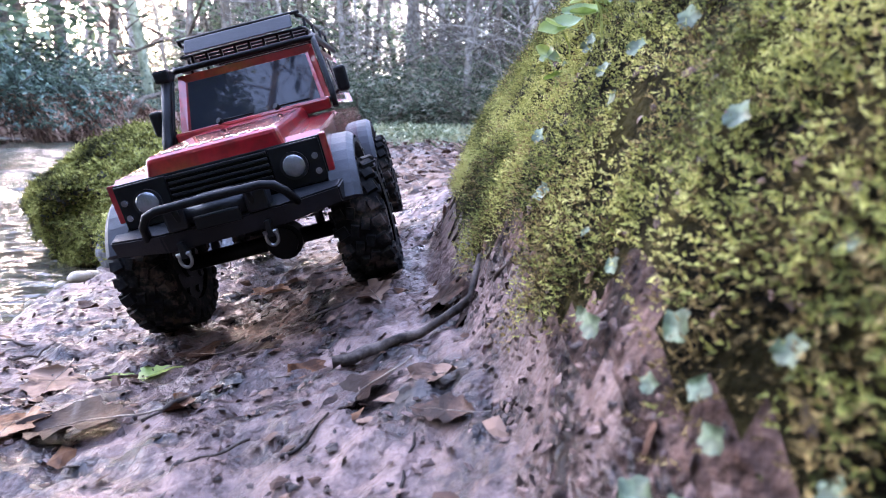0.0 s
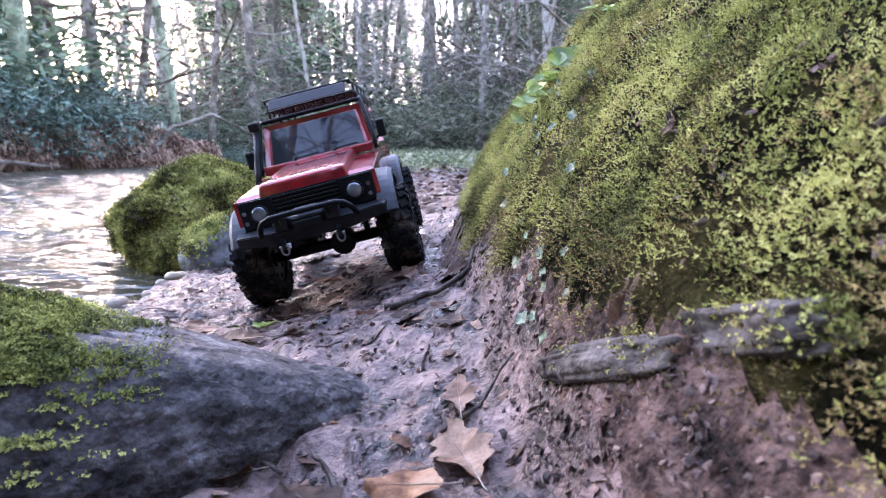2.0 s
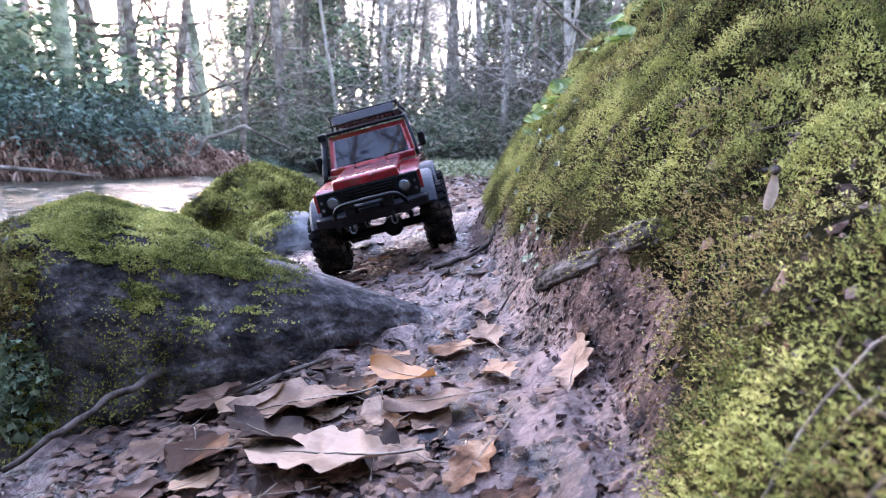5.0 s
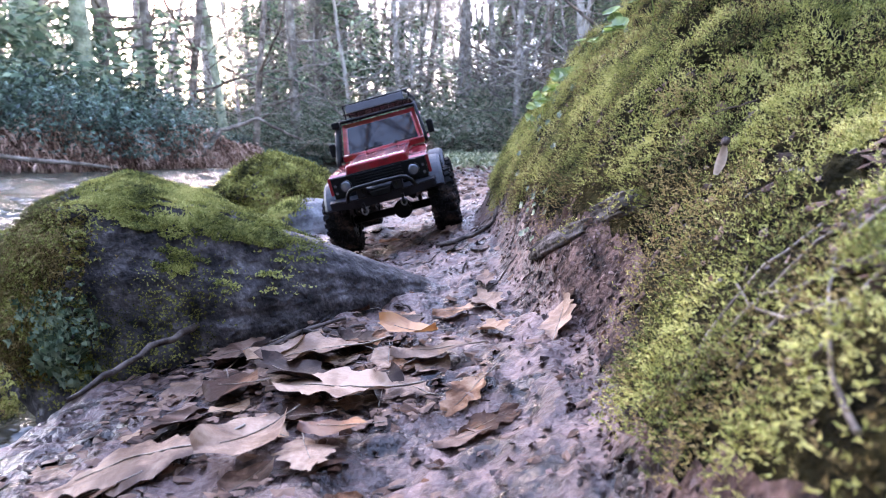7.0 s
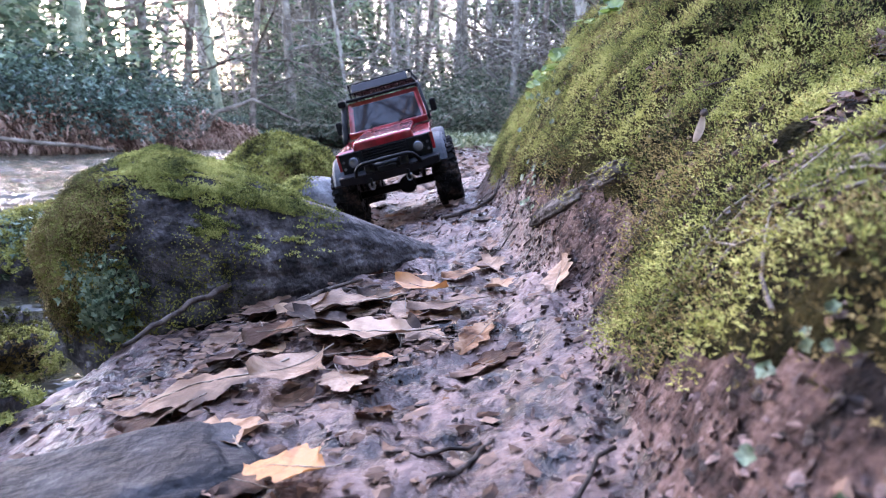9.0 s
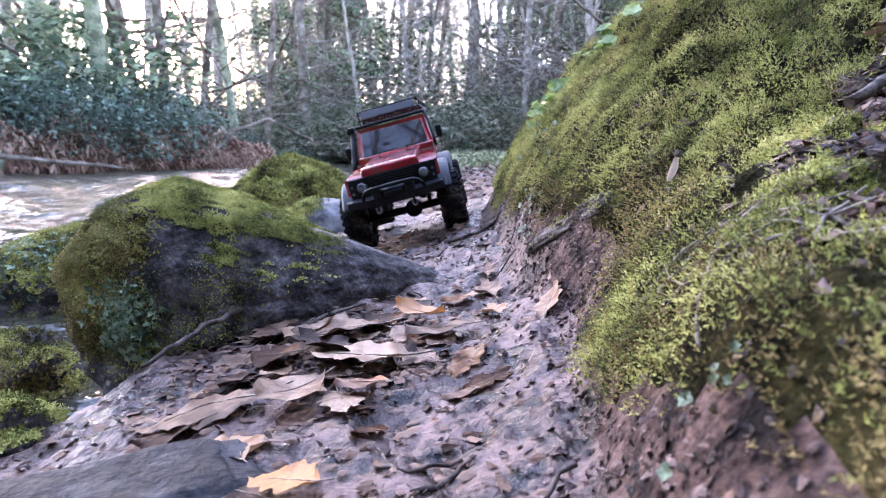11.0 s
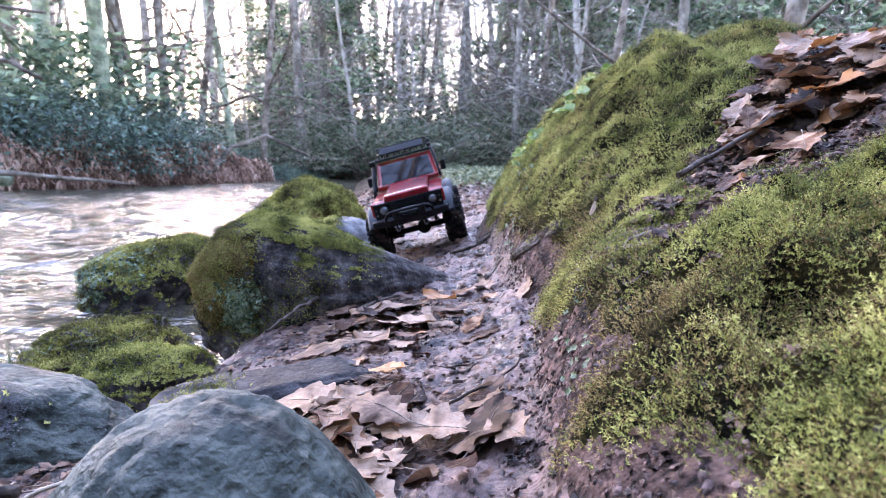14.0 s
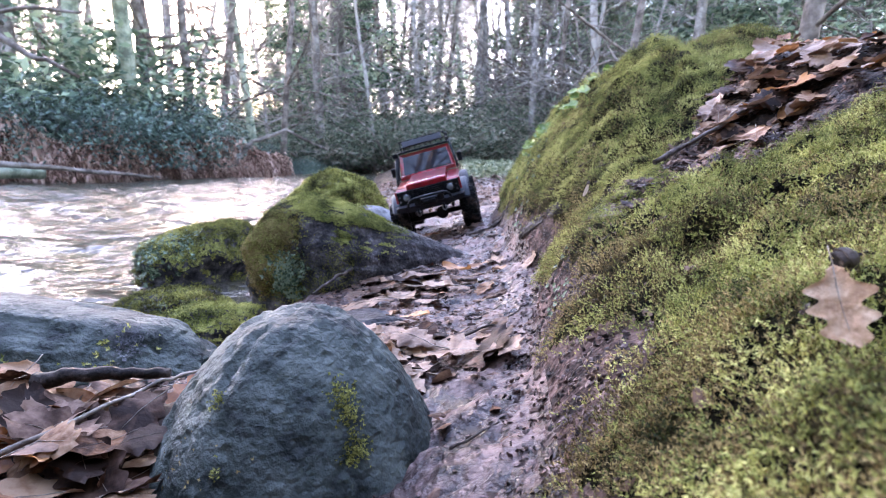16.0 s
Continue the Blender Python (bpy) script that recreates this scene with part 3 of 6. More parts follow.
# ---- rocks ----
def rock(name, label, centre, radii, yaw=0, tilt=(0, 0), taper=0.0, drop=0.0, square=0.85, rough=0.12, seed=0, mat=None, detail=5, moss=0.0, moss_from=0.35, moss_size=0.007, moss_n=9000, patch=0.1, moss_mat=None, bare_from=9.0, spots=(), peak=0.0, form=None):
    """A weathered stone: a rounded block, thinner and lower towards its +x end by taper and drop, with moss on what faces up."""
    bm = bmesh.new()
    bmesh.ops.create_icosphere(bm, subdivisions=detail, radius=1)
    off = Vector((seed * 7.3, seed * 3.1, -seed * 5.7))
    for v in bm.verts:
        p = v.co.copy()
        q = p / (abs(p.x) ** 3 + abs(p.y) ** 3 + abs(p.z) ** 3) ** (1 / 3) if form else Vector([math.copysign(abs(a) ** square, a) for a in p])
        k = (q.x + 1) / 2
        q.y *= 1 - taper * k
        q.z = q.z * (1 - taper * 0.6 * k) - drop * k
        q.x *= 1 - peak * max(q.z, 0)
        q.y *= 1 - peak * max(q.z, 0)
        n1 = noise.fractal(p * 1.1 + off, 1.0, 2.0, 3)
        n2 = noise.fractal(p * 5 + off, 0.8, 2.1, 4)
        facet = abs(noise.noise(p * 2.1 + off * 2))
        n3 = noise.noise(p * 17 + off) + 0.6 * noise.noise(p * 37 - off)
        pit = max(0.0, noise.noise(p * 9 - off) - 0.25)
        q *= 1 + rough * n1 + rough * 0.2 * n2 - rough * 0.5 * facet + 0.009 * n3 - 0.07 * pit
        v.co = form(q) if form else Vector((q.x * radii[0], q.y * radii[1], q.z * radii[2]))
    for f in bm.faces:
        f.smooth = True
    ob = part(name, bm, mat or ROCK)
    ob.matrix_world = pose(*centre, tilt[0], tilt[1], yaw)
    tagged(ob, label, "rock")
    if moss:
        me = ob.data
        rg = np.random.default_rng(seed + 100)
        nf = len(me.polygons)
        cen, nor, ar = np.empty(nf * 3), np.empty(nf * 3), np.empty(nf)
        me.polygons.foreach_get("center", cen)
        me.polygons.foreach_get("normal", nor)
        me.polygons.foreach_get("area", ar)
        cen, nor = cen.reshape(-1, 3), nor.reshape(-1, 3)
        nz = fbm(cen[:, 0] + 3 * seed, cen[:, 1] + cen[:, 2], patch, 3, seed + 7)
        wgt = ar * smooth(moss_from - 0.25, moss_from + 0.2, nor[:, 2] + 0.55 * nz + 0.25 * (moss - 0.5))
        wgt = wgt * smooth(bare_from + 0.12, bare_from - 0.12, cen[:, 0] / radii[0] + 0.3 * nz)
        if spots:
            wgt = ar * sum(np.exp(-((cen - np.array(s_[:3])) ** 2).sum(1) / (2 * s_[3] ** 2)) for s_ in spots)
        pick = rg.choice(nf, moss_n, p=wgt / wgt.sum())
        tri = np.array([p.vertices[:] for p in me.polygons])
        co = np.empty(len(me.vertices) * 3)
        me.vertices.foreach_get("co", co)
        co = co.reshape(-1, 3)
        r1, r2 = np.sqrt(rg.random(moss_n)), rg.random(moss_n)
        A, B, C = co[tri[pick, 0]], co[tri[pick, 1]], co[tri[pick, 2]]
        pts = A * (1 - r1)[:, None] + B * (r1 * (1 - r2))[:, None] + C * (r1 * r2)[:, None]
        shoots("moss", pts, nor[pick], moss_size, moss_mat or MOSS, ob, leaves=6, seed=seed + 5, stem=1.4)
    return ob


mossy_boulder = rock("mossy_boulder", "large boulder wrapped in green moss at the water's edge", (-0.735, 1.5, -0.05), (0.24, 0.26, 0.18), yaw=8, tilt=(0, -10), seed=2, mat=ROCK, moss=1.4, moss_from=-0.2, moss_size=0.007, moss_n=28000, moss_mat=MOSS_OLIVE, square=0.95, rough=0.22, patch=0.08)
grey_stone = rock("grey_stone", "pale grey stone with a patch of moss beside the path", (-0.47, 1.05, -0.05), (0.13, 0.13, 0.085), yaw=20, seed=5, mat=ROCK_PALE, moss=0.4, moss_n=1500, moss_size=0.005, square=1.0, rough=0.1, spots=[(-0.07, -0.05, 0.06, 0.025)])


def wedge_form(q):
    """Tall and blunt at one end, running down to a low tongue at the other."""
    top = np.interp(q.x, [-1.0, -0.8, -0.45, -0.1, 0.3, 0.7, 1.0], [0.1, 0.13, 0.138, 0.116, 0.078, 0.038, 0.012])
    deep = np.interp(q.x, [-1.0, -0.7, -0.3, 0.3, 0.7, 1.0], [0.065, 0.085, 0.102, 0.085, 0.06, 0.034])
    deep *= 0.86 if q.y < 0 and q.x > -0.6 else 1.0
    z = q.z * (top if q.z > 0 else 0.13)
    return Vector((q.x * (0.222 if q.x < 0 else 0.262), q.y * deep + 0.06 * max(q.x, 0) + 0.035 * max(-q.x, 0) + 0.12 * z, z))


wedge_rock = rock("wedge_rock", "dark wedge-shaped rock with a mossy top tapering onto the path", (-0.243, 0.071, -0.012), (0.235, 0.11, 0.135), yaw=23, seed=9, detail=6, mat=ROCK, moss=0.6, moss_from=0.8, moss_size=0.0017, moss_n=52000, moss_mat=MOSS, rough=0.12, patch=0.05, bare_from=0.3, form=wedge_form)
river_boulder = rock("river_boulder", "moss and ivy covered boulder standing in the river", (-0.825, 0.51, -0.122), (0.165, 0.18, 0.145), yaw=-20, seed=12, mat=ROCK, moss=1.0, moss_from=0.5, moss_size=0.004, moss_n=17000, moss_mat=MOSS_OLIVE, rough=0.24)
low_stone = rock("low_mossy_stone", "low stone under yellow-green moss by the water", (-0.63, 0.01, -0.145), (0.135, 0.10, 0.08), yaw=30, seed=15, mat=ROCK, moss=0.8, moss_from=0.72, moss_n=11000, moss_size=0.003, moss_mat=MOSS_OLIVE, rough=0.34, patch=0.09)
rock("low_mossy_stone", "small stone covered with bright green moss", (-0.42, -0.2, -0.085), (0.10, 0.07, 0.055), yaw=10, seed=18, mat=ROCK, moss=1.0, moss_from=0.4, moss_n=14000, moss_size=0.0024, moss_mat=MOSS, rough=0.3, patch=0.05)
slab = rock("flat_slab", "flat dark slab of stone edging the path", (-0.19, -0.345, -0.04), (0.115, 0.045, 0.038), yaw=34, seed=21, mat=ROCK_SLAB, square=0.5, rough=0.13, moss=0.2, moss_size=0.002, moss_n=380, spots=[(-0.06, 0.0, 0.036, 0.016), (-0.09, -0.02, 0.03, 0.01)])
round_boulder = rock("round_boulder", "smooth grey-green rounded boulder on the muddy path", (-0.124, -0.602, -0.169), (0.153, 0.142, 0.252), yaw=15, seed=25, detail=6, mat=ROCK_GREEN, square=1.0, rough=0.028, peak=0.16, moss=0.1, moss_n=380, moss_size=0.0017, moss_mat=MOSS_OLIVE, spots=[(0.033, -0.065, 0.2, 0.005), (0.037, -0.072, 0.188, 0.005), (0.042, -0.082, 0.168, 0.005), (0.032, -0.027, 0.225, 0.0025), (-0.05, -0.06, 0.2, 0.003), (-0.045, -0.085, 0.16, 0.003)])
blue_rock = rock("long_grey_rock", "long smooth blue-grey rock with faint lichen", (-0.50, -0.413, -0.052), (0.205, 0.11, 0.104), yaw=6, taper=0.35, drop=0.32, seed=27, detail=6, mat=ROCK_GREEN, square=0.75, rough=0.12, moss=0.1, moss_from=1.02, moss_n=60, moss_size=0.004, spots=[(-0.08, -0.09, 0.03, 0.02), (0.0, -0.095, 0.02, 0.012), (0.1, -0.06, 0.05, 0.02)])
bank_stone = rock("bank_stone", "grey-brown stone ledge sticking out of the mossy bank", (0.1, 0.07, 0.074), (0.062, 0.022, 0.012), yaw=-66, tilt=(0, -24), seed=30, mat=ROCK_BROWN, square=0.7, rough=0.2, detail=5, moss=0.4, moss_n=900, moss_size=0.0018, spots=[(0.03, 0.012, 0.01, 0.012), (-0.03, 0.015, 0.01, 0.012)])
rock("bank_stone", "weathered grey-brown stone ledge under hanging moss", (0.138, 0.004, 0.112), (0.042, 0.02, 0.011), yaw=-72, tilt=(0, -20), seed=31, mat=ROCK_BROWN, square=0.65, rough=0.2, detail=5, moss=0.4, moss_n=1500, moss_size=0.0018, spots=[(0.0, 0.012, 0.01, 0.014), (0.04, 0.005, 0.01, 0.014), (-0.04, 0.01, 0.008, 0.012)])


def rock_patches(ob, name, label, spots, n, size, mat, seed, thin=0.28):
    """Small growth in patches on a rock's flanks, about the spots (x, y, z, spread) in its own axes."""
    me = ob.data
    nf = len(me.polygons)
    cen, nor, ar = np.empty(nf * 3), np.empty(nf * 3), np.empty(nf)
    me.polygons.foreach_get("center", cen)
    me.polygons.foreach_get("normal", nor)
    me.polygons.foreach_get("area", ar)
    cen, nor = cen.reshape(-1, 3), nor.reshape(-1, 3)
    w = ar * sum(np.exp(-((cen - np.array(s_[:3])) ** 2).sum(1) / (2 * s_[3] ** 2)) for s_ in spots)
    rg_ = np.random.default_rng(seed)
    pick = rg_.choice(nf, n, p=w / w.sum())
    grow = shoots(name, cen[pick] + rg_.normal(size=(n, 3)) * 0.0025, nor[pick], size, mat, ob, leaves=5, seed=seed, spread=1.1, lift=0.5, thin=thin)
    grow["label"] = label


rock_patches(wedge_rock, "brown_moss", "brown moss hanging down the rock", [(-0.2, -0.03, 0.1, 0.025), (-0.22, -0.03, 0.04, 0.025), (-0.18, -0.06, 0.09, 0.02), (-0.21, -0.05, 0.0, 0.02), (-0.15, -0.06, 0.115, 0.014)], 13000, 0.0027, MOSS_BROWN, 61)
rock_patches(wedge_rock, "moss_patch", "thin green moss in patches on the rock face", [(-0.07, -0.1, 0.05, 0.02), (-0.05, -0.1, 0.02, 0.02), (-0.14, -0.08, -0.02, 0.03), (-0.02, -0.1, 0.06, 0.02), (-0.18, -0.06, 0.03, 0.03), (-0.1, -0.1, 0.0, 0.03)], 4200, 0.0018, MOSS_OLIVE, 62)
rock_patches(wedge_rock, "leafy_liverwort", "small blue-green leaves clustered on the rock", [(-0.165, -0.06, 0.03, 0.014), (-0.155, -0.065, 0.0, 0.016), (-0.14, -0.075, 0.02, 0.012)], 430, 0.0056, LEAF_BLUE, 63, 0.5)
rock_patches(wedge_rock, "green_moss", "olive green moss over the blunt end of the rock", [(-0.2, -0.02, 0.11, 0.025), (-0.22, -0.03, 0.06, 0.025), (-0.17, -0.05, 0.11, 0.02), (-0.2, -0.05, 0.02, 0.02)], 8000, 0.0026, MOSS_OLIVE, 69)
rock_patches(blue_rock, "lichen", "pale bluish crust of lichen", [(0.1, -0.035, 0.085, 0.008), (0.107, -0.045, 0.075, 0.009), (0.112, -0.055, 0.063, 0.009), (0.118, -0.06, 0.05, 0.007)], 1100, 0.0016, ROCK_PALE, 70)
rock_patches(river_boulder, "ivy", "glossy ivy leaves spread over the boulder", [(-0.02, -0.13, 0.07, 0.04), (-0.07, -0.09, 0.1, 0.04), (0.02, -0.1, 0.11, 0.03), (-0.1, -0.09, 0.04, 0.03)], 700, 0.008, LEAF_BLUE, 64, 0.4)
rock_patches(low_stone, "grass_tuft", "few thin green grass blades", [(-0.11, -0.05, 0.03, 0.02), (0.02, -0.06, 0.06, 0.015)], 26, 0.04, GRASS, 66, 0.03)
rock_patches(low_stone, "brown_moss", "brown moss along the stone's edge", [(0.0, -0.09, 0.03, 0.03), (0.08, -0.05, 0.04, 0.03), (-0.09, -0.04, 0.04, 0.03)], 3000, 0.0034, MOSS_BROWN, 68)
rock_patches(mossy_boulder, "brown_moss", "browner moss on the shaded flank", [(0.2, -0.1, 0.05, 0.07), (0.1, -0.2, -0.03, 0.08), (-0.1, -0.2, -0.02, 0.06), (0.15, -0.15, 0.0, 0.06), (0.05, -0.22, 0.05, 0.04)], 22000, 0.006, MOSS_BROWN, 67)
rock_patches(round_boulder, "lichen", "faint green film on the boulder", [(-0.06, -0.07, 0.15, 0.02)], 60, 0.0018, MOSS_BROWN, 65)


# ---- the model off-road car ----
def box(bm, c, s, bevel=0.0, seg=2, top=(1, 1)):
    """A block at c with the sizes s, its upper face scaled by top, with rounded edges."""
    r = bmesh.ops.create_cube(bm, size=1)
    vs = r["verts"]
    for v in vs:
        k = top if v.co.z > 0 else (1, 1)
        v.co = Vector((c[0] + v.co.x * s[0] * k[0], c[1] + v.co.y * s[1] * k[1], c[2] + v.co.z * s[2]))
    if bevel:
        es = list({e for v in vs for e in v.link_edges})
        bmesh.ops.bevel(bm, geom=es, offset=bevel, segments=seg, affect='EDGES', profile=0.5)
    return vs


def extrude_profile(bm, poly, x0, x1, bevel=0.0, inset=None):
    """A side profile (y, z) drawn out from x0 to x1."""
    a = [bm.verts.new((x0, p[0], p[1])) for p in poly]
    b = [bm.verts.new((x1, p[0], p[1])) for p in poly]
    n = len(poly)
    fs = [bm.faces.new(a), bm.faces.new(b[::-1])]
    for i in range(n):
        fs.append(bm.faces.new((a[i], b[i], b[(i + 1) % n], a[(i + 1) % n])))
    bmesh.ops.recalc_face_normals(bm, faces=fs)
    if bevel:
        rim = [e for e in bm.edges if e.is_valid and (all(v in a for v in e.verts) or all(v in b for v in e.verts))]
        bmesh.ops.bevel(bm, geom=rim, offset=bevel, segments=2, affect='EDGES')


def tube(bm, pts, r, sides=8, r_end=None, wob=0.0, seed=0):
    """A round bar along pts."""
    pts = [Vector(p) for p in pts]
    rg = random.Random(seed)
    rings = []
    ref = Vector((0.13, 0.31, 0.94))
    for i, p in enumerate(pts):
        d = (pts[min(i + 1, len(pts) - 1)] - pts[max(i - 1, 0)]).normalized()
        u = d.cross(ref if abs(d.dot(ref)) < 0.95 else Vector((1, 0, 0))).normalized()
        w = d.cross(u)
        k = r if r_end is None else r + (r_end - r) * i / (len(pts) - 1)
        k *= 1 + wob * rg.uniform(-1, 1)
        rings.append([bm.verts.new(p + k * (math.cos(2 * math.pi * j / sides) * u + math.sin(2 * math.pi * j / sides) * w)) for j in range(sides)])
    for a, b in zip(rings, rings[1:]):
        for j in range(sides):
            bm.faces.new((a[j], a[(j + 1) % sides], b[(j + 1) % sides], b[j])).smooth = True
    bm.faces.new(rings[0][::-1])
    bm.faces.new(rings[-1])


def disc(bm, c, r, depth, sides=24, axis_y=True, bevel=0.0):
    """A short round plug whose axis runs fore and aft (or across)."""
    m = Matrix.Translation(c) @ (Matrix.Rotation(radians(90), 4, 'X') if axis_y else Matrix.Rotation(radians(90), 4, 'Y'))
    res = bmesh.ops.create_cone(bm, cap_ends=True, segments=sides, radius1=r, radius2=r, depth=depth, matrix=m)
    if bevel:
        es = list({e for v in res["verts"] for e in v.link_edges})
        bmesh.ops.bevel(bm, geom=[e for e in es if e.calc_face_angle(0) > 1], offset=bevel, segments=2, affect='EDGES')


car = new("model_off_road_car")
tagged(car, "small red radio-controlled off-road car with black roof rack, muddy tyres", "toy car")

# wheels
TYRE_R, TYRE_W = 0.059, 0.045


def make_wheel():
    wheel = new("wheel")
    wheel.parent = car
    bm = bmesh.new()
    prof = [(-0.5, 0.60), (-0.53, 0.78), (-0.5, 0.90), (-0.42, 0.945), (0.42, 0.945), (0.5, 0.90), (0.53, 0.78), (0.5, 0.60)]
    n = 48
    rings = []
    for i in range(n):
        a = 2 * math.pi * i / n
        rings.append([bm.verts.new((p * TYRE_W, math.cos(a) * q * TYRE_R, math.sin(a) * q * TYRE_R)) for p, q in prof])
    for i in range(n):
        a, b = rings[i], rings[(i + 1) % n]
        for j in range(len(prof) - 1):
            bm.faces.new((a[j], b[j], b[j + 1], a[j + 1])).smooth = True
    part("tyre", bm, RUBBER, wheel, "black knobbly rubber tyre caked with mud")
    # chunky tread blocks in staggered rows
    bm = bmesh.new()
    rows = 22
    for i in range(rows):
        for xs, ph, wx_, ln in ((-0.40, 0.0, 0.27, 0.62), (-0.13, 0.5, 0.2, 0.7), (0.13, 0.0, 0.2, 0.7), (0.40, 0.5, 0.27, 0.62)):
            a = 2 * math.pi * (i + ph) / rows
            vs = box(bm, (xs * TYRE_W, 0, 0.965 * TYRE_R), (wx_ * TYRE_W * 0.92, 2 * math.pi * TYRE_R / rows * ln, 0.08 * TYRE_R), 0, 1, (0.85, 0.85))
            rot = Matrix.Rotation(a, 4, 'X') @ Matrix.Translation((0, 0, 0.965 * TYRE_R)) @ Matrix.Rotation(radians(18 if xs * (ph - 0.25) > 0 else -18), 4, 'Z') @ Matrix.Translation((0, 0, -0.965 * TYRE_R))
            for v in vs:
                v.co = rot @ v.co
        # shoulder lugs
        for sg in (-1, 1):
            a = 2 * math.pi * (i + 0.25) / rows
            vs = box(bm, (sg * 0.52 * TYRE_W, 0, 0.86 * TYRE_R), (0.09 * TYRE_W, 2 * math.pi * TYRE_R / rows * 0.5, 0.14 * TYRE_R))
            for v in vs:
                v.co = Matrix.Rotation(a, 4, 'X') @ v.co
    part("tread", bm, RUBBER, wheel, "muddy black tread blocks")["kind"] = "stuff"
    bm = bmesh.new()
    disc(bm, (0, 0, 0), 0.036, TYRE_W * 0.8, 28, False)
    for sg in (-1, 1):
        disc(bm, (sg * TYRE_W * 0.42, 0, 0), 0.013, 0.006, 16, False)
        for i in range(8):
            a = 2 * math.pi * i / 8
            disc(bm, (sg * TYRE_W * 0.41, 0.028 * math.cos(a), 0.028 * math.sin(a)), 0.004, 0.005, 8, False)
    part("rim", bm, BLACK, wheel, "black wheel rim")
    return wheel


AXLE_Y = 0.315
wheel0 = make_wheel()
for k, (wx0, wy0) in enumerate(((-0.101, 0), (0.101, 0), (-0.101, AXLE_Y), (0.101, AXLE_Y))):
    w = wheel0 if k == 0 else copy_thing(wheel0, Matrix())
    w.matrix_basis = pose(wx0, wy0, TYRE_R, 0 if k % 2 else 11, 0, 0)

# axles, chassis, springs
for name_, ya in (("front_axle", 0.0), ("rear_axle", AXLE_Y)):
    bm = bmesh.new()
    tube(bm, [(-0.085, ya, TYRE_R), (-0.02, ya, TYRE_R), (0.085, ya, TYRE_R)], 0.008, 10)
    disc(bm, (0.02, ya, TYRE_R), 0.018, 0.03, 16, True, 0.004)
    part(name_, bm, BLACK, car)
bm = bmesh.new()
for sx in (-0.032, 0.032):
    box(bm, (sx, 0.16, 0.098), (0.010, 0.44, 0.016), 0.002)
box(bm, (0, 0.16, 0.098), (0.075, 0.10, 0.022), 0.004)
part("chassis", bm, BLACK, car)
bm = bmesh.new()
box(bm, (0, 0.165, 0.104), (0.15, 0.4, 0.012), 0.003)
box(bm, (0, -0.03, 0.097), (0.07, 0.09, 0.012), 0.003)
part("underbody", bm, BLACK, car, "black underbody tray")
for sx in (-0.055, 0.055):
    for ya in (0.015, AXLE_Y - 0.02):
        bm = bmesh.new()
        tube(bm, [(sx, ya, 0.062), (sx * 0.95, ya + 0.01, 0.125)], 0.0045, 10)
        turns, st = 6, 60
        tube(bm, [(sx * (1 - 0.05 * i / st) + 0.0075 * math.cos(2 * math.pi * turns * i / st), ya + 0.01 * i / st + 0.0075 * math.sin(2 * math.pi * turns * i / st), 0.07 + 0.045 * i / st) for i in range(st + 1)], 0.0011, 5)
        part("shock_absorber", bm, STEEL, car, "silver coil-spring shock absorber")

# painted shell: tub with wheel arches
arch = lambda yc, r: [(yc + r * math.cos(a), 0.062 + r * math.sin(a)) for a in [math.pi * i / 10 for i in range(11)]]
prof = [(-0.056, 0.104), (-0.06, 0.112), (-0.06, 0.149), (-0.052, 0.155), (0.10, 0.168), (0.40, 0.168), (0.405, 0.16), (0.405, 0.105)]
prof += [p for p in arch(AXLE_Y, 0.071) if p[1] > 0.1] + [(0.2, 0.098)] + [p for p in arch(0.0, 0.071) if p[1] > 0.1]
bm = bmesh.new()
extrude_profile(bm, prof, -0.0935, 0.0935, 0.003)
part("body_shell", bm, PAINT, car, "glossy metallic red painted shell")
bm = bmesh.new()
vs = box(bm, (0, 0.022, 0.163), (0.124, 0.172, 0.022), 0.005, 3, (0.92, 0.98))
for v in bm.verts:
    v.co.z += (v.co.y - 0.022) * 0.085
hood = part("hood", bm, PAINT, car, "glossy red bonnet with raised centre")
bm = bmesh.new()
for i in range(8):
    box(bm, (-0.039 + i * 0.0111, -0.0555, 0.1685), (0.0075, 0.006, 0.0012), 0.0002)
for v in bm.verts:
    v.co.z += (v.co.y - 0.022) * 0.085 + 0.0055
part("badge_bars", bm, SILVER, hood, "row of small silver bars")
# scuttle panel
bm = bmesh.new()
box(bm, (0, 0.112, 0.1775), (0.176, 0.02, 0.014), 0.003)
for i in range(4):
    box(bm, (-0.03 + i * 0.02, 0.1015, 0.178), (0.015, 0.002, 0.004))
part("scuttle", bm, PAINT, car)

# upper cab as a tapered hollow-looking box, with panes set in
CAB = dict(y0=0.118, y1=0.150, yb=0.402, z0=0.176, z1=0.247, w0=0.0885, w1=0.0795)
bm = bmesh.new()
lo = [(-CAB["w0"], CAB["y0"]), (CAB["w0"], CAB["y0"]), (CAB["w0"], CAB["yb"]), (-CAB["w0"], CAB["yb"])]
hi = [(-CAB["w1"], CAB["y1"]), (CAB["w1"], CAB["y1"]), (CAB["w1"], CAB["yb"] - 0.006), (-CAB["w1"], CAB["yb"] - 0.006)]
vl = [bm.verts.new((*p, CAB["z0"])) for p in lo]
vh = [bm.verts.new((*p, CAB["z1"])) for p in hi]
bm.faces.new(vl[::-1])
bm.faces.new(vh)
for i in range(4):
    bm.faces.new((vl[i], vl[(i + 1) % 4], vh[(i + 1) % 4], vh[i]))
bm.normal_update()
side_faces = [f for f in bm.faces if abs(f.normal.z) < 0.8]
